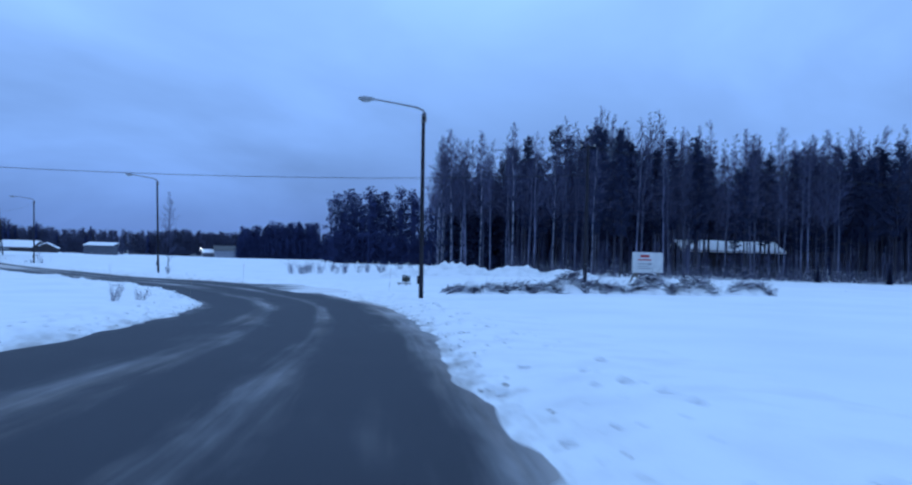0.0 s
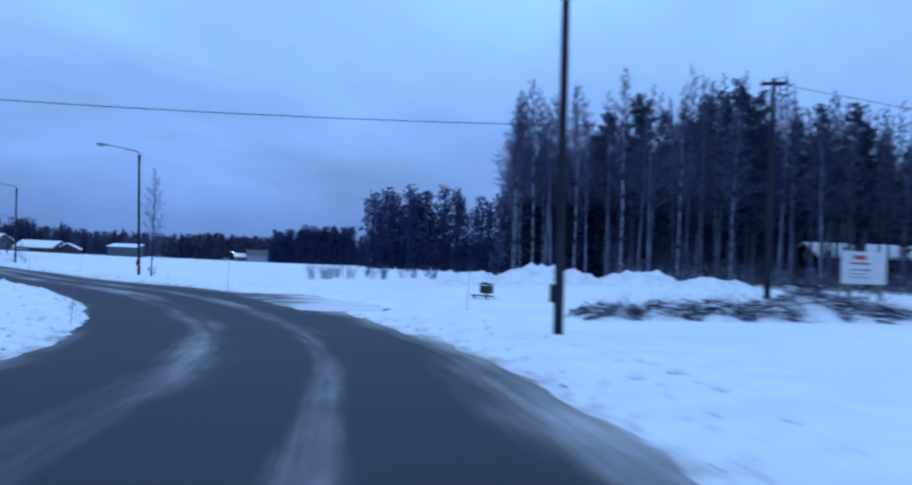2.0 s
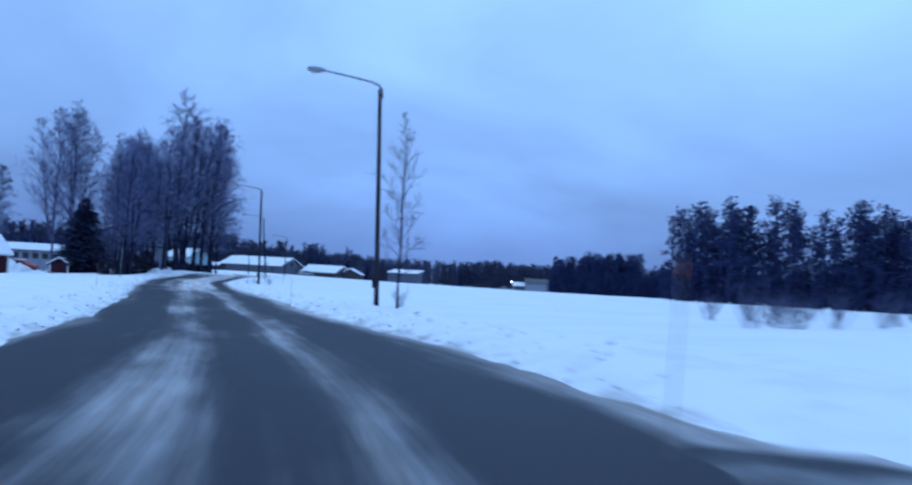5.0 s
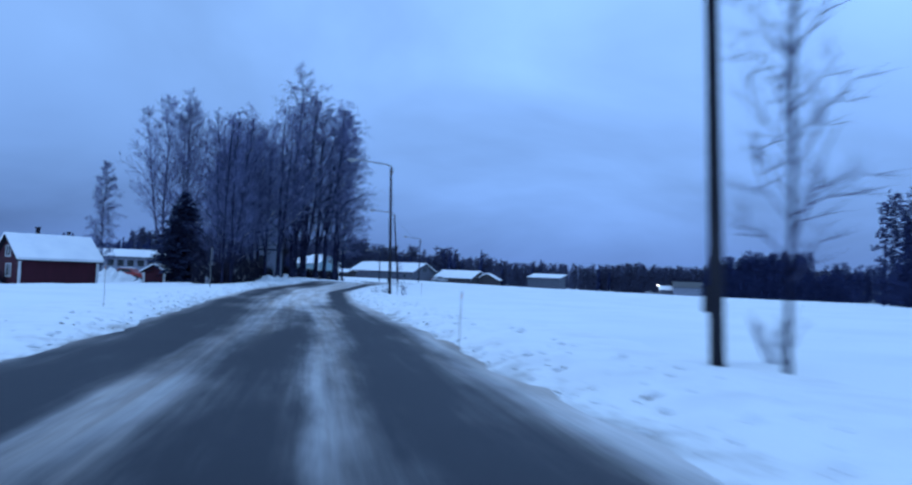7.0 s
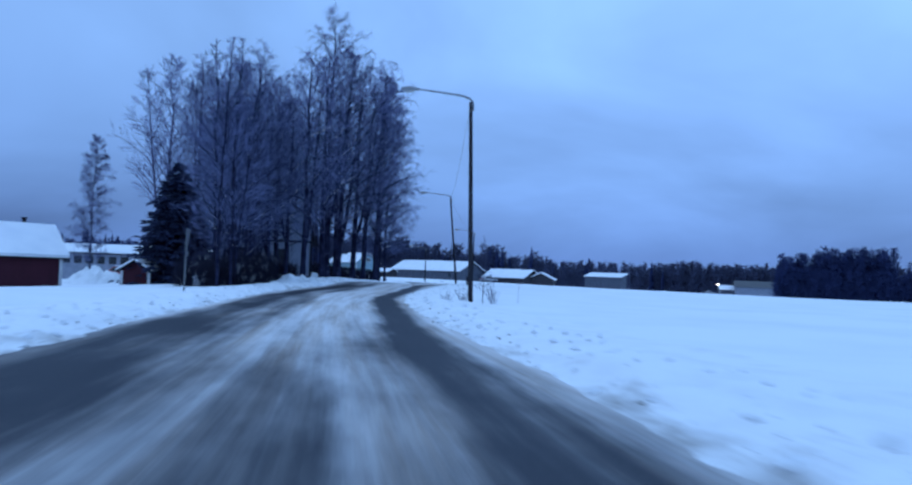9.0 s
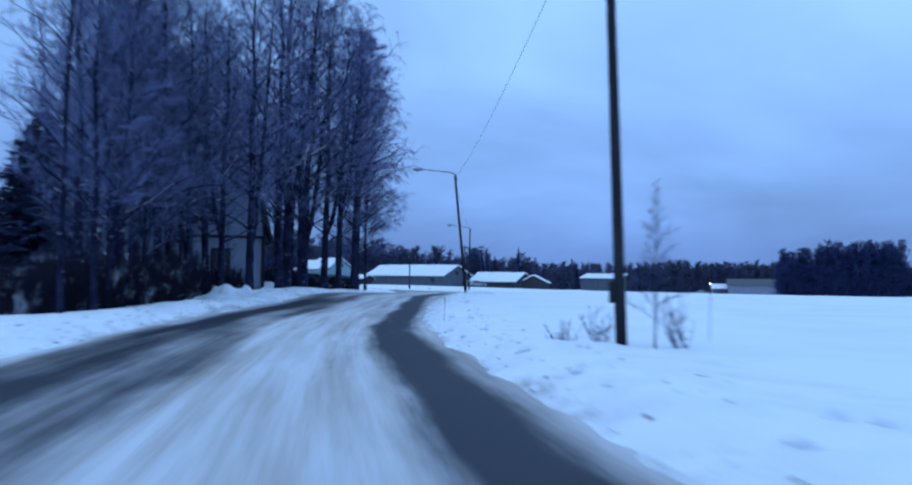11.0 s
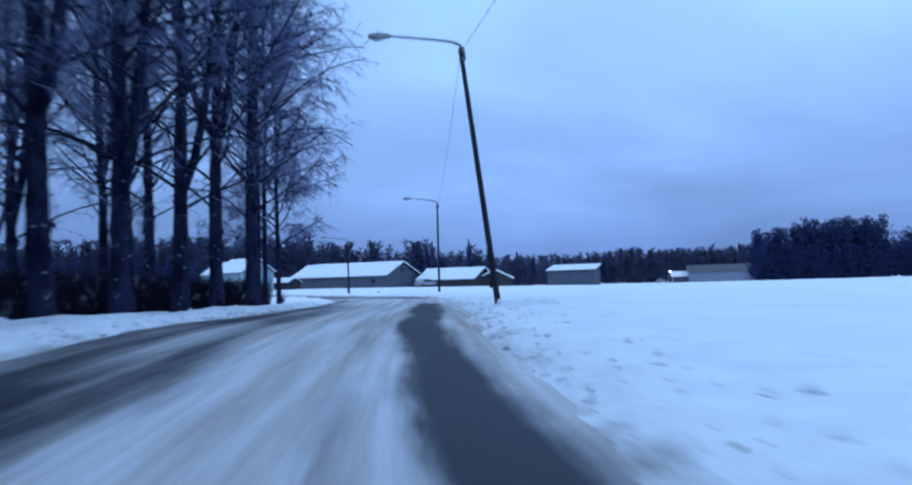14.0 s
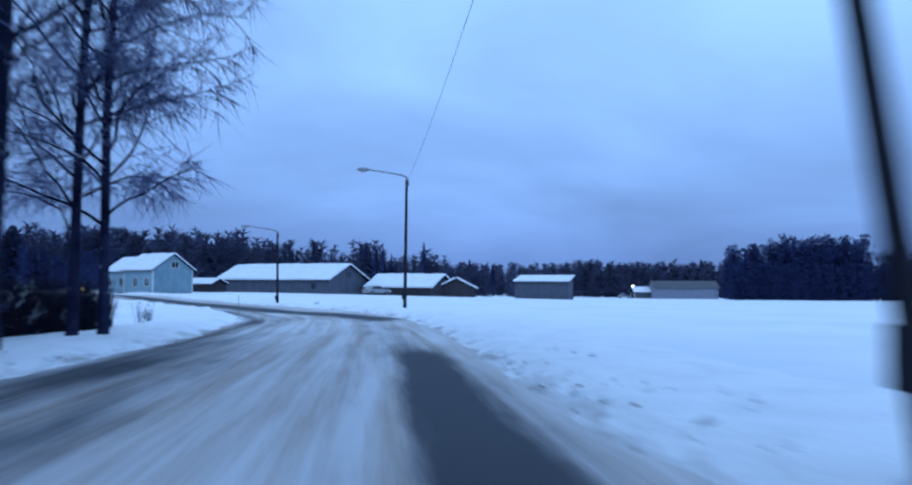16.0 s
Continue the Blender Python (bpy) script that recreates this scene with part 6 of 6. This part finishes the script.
def mailbox(x, y, turn):
    b = thing("mailbox", "dark plastic mailbox on a low wooden stand", "mailbox", pose(x, y, ground_z(x, y) - 0.42, 0, 0, turn))
    s = Shape()
    s.prism([(-0.2, 0.62), (0.2, 0.62), (0.2, 0.92), (0.12, 1.02), (-0.12, 1.02), (-0.2, 0.92)], -0.16, 0.16)
    body = part("box", s, M_BOX, b, bevel=0.015)
    s = Shape()
    s.box(-0.22, 0.22, -0.19, 0.19, 0.95, 0.975)
    part("lid", s, M_BOX, body)
    s = Shape()
    s.tube([(0, 0, -0.2), (0, 0, 0.62)], [0.045, 0.045], 6)
    part("post", s, M_TIMBER, b)
    s = Shape()
    s.box(-0.6, 0.3, -0.12, 0.12, 0.50, 0.55)
    part("shelf", s, M_TIMBER, b, bevel=0.008)
    s = Shape()
    s.tube([(-0.52, 0, -0.2), (-0.52, 0, 0.5)], [0.04, 0.04], 6)
    part("post", s, M_TIMBER, b)
    s = Shape()
    s.v, s.f = lump(0.42, 0.36, 0.09, 5, 8, 6).v, lump(0.42, 0.36, 0.09, 5, 8, 6).f
    part("snow_cover", s.turned(Matrix.Translation((0, 0, 1.0))), M_ROOFSNOW, b, "cap of snow", smooth=True)


mailbox(-2.95, 48.4, -30)

stake = None
for k, (x, y, h) in enumerate([(-3.5, 42.8, 1.25), (-11.9, 36.2, 1.1), (-13.75, 52.1, 1.45), (-9.6, 64.0, 1.2), (-23.0, 53.4, 1.5), (-45.1, 77.8, 1.45), (-32.9, 76.8, 1.2), (-62.35, 111.25, 0.9), (-55.0, 109.0, 0.9), (-101.5, 163.5, 1.2)]):
    st = thing("snow_stake", "thin wooden snow stake in the road bank", "snow stake", pose(x, y, ground_z(x, y), rnd(r, -3, 3), rnd(r, -3, 3), 0), "snow stakes along the road")
    s = Shape()
    s.tube([(0, 0, -0.3), (0, 0, h)], [0.008, 0.006], 6)
    part("stick", s, M_STAKE, st)
    s = Shape()
    s.tube([(0, 0, h - 0.16), (0, 0, h - 0.06)], [0.011, 0.011], 6)
    part("reflector", s, M_ORANGE, st, "orange reflector band")


def hedge(points, high, wide, seed, label, name="hedge", density=240, mat=None):
    """A clipped but bare hedge: a thicket of upright twigs along a line."""
    r = random.Random(seed)
    line, way, run = spline(points, 0.25)
    s = Shape()
    for k in range(int(run[-1] * density)):
        i = r.randrange(len(line))
        n = Vector((way[i, 1], -way[i, 0], 0))
        p = Vector((*line[i], 0)) + n * rnd(r, -wide / 2, wide / 2)
        h = high * rnd(r, 0.35, 1.25)
        d = Vector((rnd(r, -0.3, 0.3), rnd(r, -0.3, 0.3), 1)).normalized()
        z0 = float(base_of(line[i]))
        p.z = z0 - 0.05
        s.tube([p, p + d * h * 0.5, p + d * h + Vector((rnd(r, -0.1, 0.1), rnd(r, -0.1, 0.1), 0))], [0.014, 0.010, 0.004], 3, False)
        for _ in range(5):
            q = p + d * h * rnd(r, 0.3, 0.9)
            s.blade(q, q + Vector((rnd(r, -1, 1), rnd(r, -1, 1), rnd(r, 0.1, 1))).normalized() * rnd(r, 0.2, 0.5), Vector((rnd(r, -1, 1), rnd(r, -1, 1), rnd(r, -1, 1))).normalized() * 0.008)
    return tagged(part(name, s, mat or M_HEDGE), label, "hedge", kind="stuff")


_base = {}


def base_of(p):
    key = (round(p[0]), round(p[1]))
    if key not in _base:
        _base[key] = ground_z(*key)
    return _base[key]


hedge([(-88.6, 130.2), (-92.6, 137.5), (-96.4, 144.5), (-99.4, 152.0), (-100.8, 155.5)], 1.35, 1.1, 91, "bare dark hedge under the birches", "hedge", 300)
hedge([(-76.4, 110.6), (-78.0, 113.0), (-80.4, 116.8)], 1.2, 1.6, 92, "dark thicket of bushes under the trees", "thicket", 220)
hedge([(-72.6, 105.6), (-74.2, 107.8), (-76.2, 110.0)], 1.3, 1.6, 96, "twiggy undergrowth under the birches", "thicket", 170)
hedge([(-72.4, 106.2), (-73.5, 108.9), (-74.5, 111.0), (-76.5, 113.9), (-78.1, 115.8)], 1.5, 1.3, 98, "dark bushes on the bank under the birches", "thicket", 300)
hedge([(-81.2, 119.0), (-83.0, 122.4), (-84.4, 124.6)], 1.1, 1.2, 93, "dark bushes before the white house", "thicket", 300)
hedge([(-77.6, 113.6), (-79.6, 117.0), (-81.2, 119.4)], 1.9, 1.3, 95, "tall dark bushes before the white house", "thicket", 260)
hedge([(4.0, 63.5), (12.0, 64.2), (19.0, 66.5), (30.0, 71.5), (46.0, 79.5), (64.0, 86.0)], 1.25, 3.4, 97, "pale bare undergrowth along the edge of the wood", "undergrowth", 36, M_BRUSH)
hedge([(-95.5, 100.5), (-92.5, 102.3)], 1.2, 1.2, 94, "bare shrubs beside the red cottage", "thicket", 120)


def shrub(x, y, h, seed, n=13, mat=None, label="bare shrub standing in the snow"):
    r = random.Random(seed)
    s = Shape()
    for _ in range(n):
        d = Vector((rnd(r, -0.7, 0.7), rnd(r, -0.7, 0.7), 1.2)).normalized()
        L = h * rnd(r, 0.5, 1.1)
        a = Vector((rnd(r, -0.15, 0.15) * h, rnd(r, -0.15, 0.15) * h, -0.05))
        s.tube([a, a + d * L * 0.5, a + d * L + Vector((0, 0, 0.1 * h))], [0.010, 0.008, 0.003], 3, False)
        for _ in range(3):
            q = a + d * L * rnd(r, 0.3, 0.95)
            s.tube([q, q + Vector((rnd(r, -0.6, 0.6), rnd(r, -0.6, 0.6), rnd(r, 0.2, 1))).normalized() * h * 0.28], [0.006, 0.002], 3, False)
    o = part("shrub", s, mat or M_TWIG)
    o.matrix_basis = pose(x, y, ground_z(x, y))
    tagged(o, label, "shrub", "shrubs in the field")


for k, (x, y, h) in enumerate([(-54.9, 106.8, 0.8), (-56.6, 106.0, 0.6), (-56.2, 106.5, 0.75), (-27.0, 75.6, 0.8), (-12.9, 30.5, 0.8), (-12.2, 31.2, 0.7),
                                (-9.0, 75, 1.1), (-7, 78, 1.2), (-11, 80, 1.0), (-5, 73, 1.1), (-13, 85, 1.1), (-8, 84, 1.0), (-4.5, 80, 1.2), (-16, 88, 1.0), (-6.5, 70, 0.9), (-101.5, 158.0, 0.8), (-102.5, 159.5, 0.6), (-112, 186, 0.5)]):
    if h:
        shrub(x, y, h, 100 + k)


r = random.Random(141)
for k in range(16):
    y = rnd(r, 65, 80)
    shrub(-1.3 - (y - 9.5) * rnd(r, 0.10, 0.235), y, rnd(r, 0.8, 1.35), 150 + k, 11)


def lumps(name, spots, mat, label, category, seed):
    """Many small rough clods, as one sheet: (x, y, z, size)."""
    r = random.Random(seed)
    s = Shape()
    for x, y, z, size in spots:
        b = len(s.v)
        c = Vector((x, y, z))
        ring = []
        for k in range(5):
            a = 6.283 * k / 5 + rnd(r, -0.4, 0.4)
            ring.append(c + Vector((math.cos(a) * rnd(r, 0.7, 1.3), math.sin(a) * rnd(r, 0.7, 1.3), rnd(r, -0.1, 0.35))) * size)
        s.v += ring + [c + Vector((rnd(r, -0.3, 0.3), rnd(r, -0.3, 0.3), rnd(r, 0.5, 0.9))) * size, c - Vector((0, 0, size * 0.6))]
        for k in range(5):
            s.f += [(b + k, b + (k + 1) % 5, b + 5), (b + (k + 1) % 5, b + k, b + 6)]
    return tagged(part(name, s, mat), label, category, kind="stuff")


def along_edge(count, lo, hi, sizes, seed, span):
    """Places scattered along both road edges, on top of the banks."""
    r = np.random.RandomState(seed)
    k = r.randint(int((span[0] + 60) * 2), int((span[1] + 60) * 2), count)
    side = np.where(r.rand(count) < 0.5, -1, 1)
    d = lo + (hi - lo) * r.rand(count) ** 1.6
    off = side * (HALF + d)
    x = LINE[k, 0] + WAY[k, 1] * off
    y = LINE[k, 1] - WAY[k, 0] * off
    z = bank_height(x, y, off, RUN[k])
    keep = (side < 0) | (RUN[k] < 41) | (RUN[k] > 55)
    return [q for q, ok in zip(zip(x, y, z, sizes[0] + (sizes[1] - sizes[0]) * r.rand(count) ** 2), keep) if ok]


lumps("snow_clods", along_edge(1900, 0.05, 1.9, (0.03, 0.11), 201, (0, 175)), M_HEAP, "scattered clods of ploughed snow on the banks", "snow clods", 202)
lumps("dirt_clods", along_edge(420, -0.05, 0.6, (0.012, 0.05), 203, (0, 175)), M_GRASS, "scattered dark clods of sand and ice at the road edge", "dirt clods", 204)
r = random.Random(205)
field = []
while len(field) < 14:
    s0, off = rnd(r, 20, 90), rnd(r, 13, 60)
    k = int((s0 + 60) * 2)
    x, y = LINE[k, 0] + WAY[k, 1] * off, LINE[k, 1] - WAY[k, 0] * off
    if y < edge_y(x) - 8 or x < -12:
        field.append((x, y, ground_z(x, y) - 0.05, rnd(r, 0.05, 0.16)))
lumps("stubble_tufts", field, M_GRASS, "sparse dark tufts showing through the field snow", "grass tufts", 206)
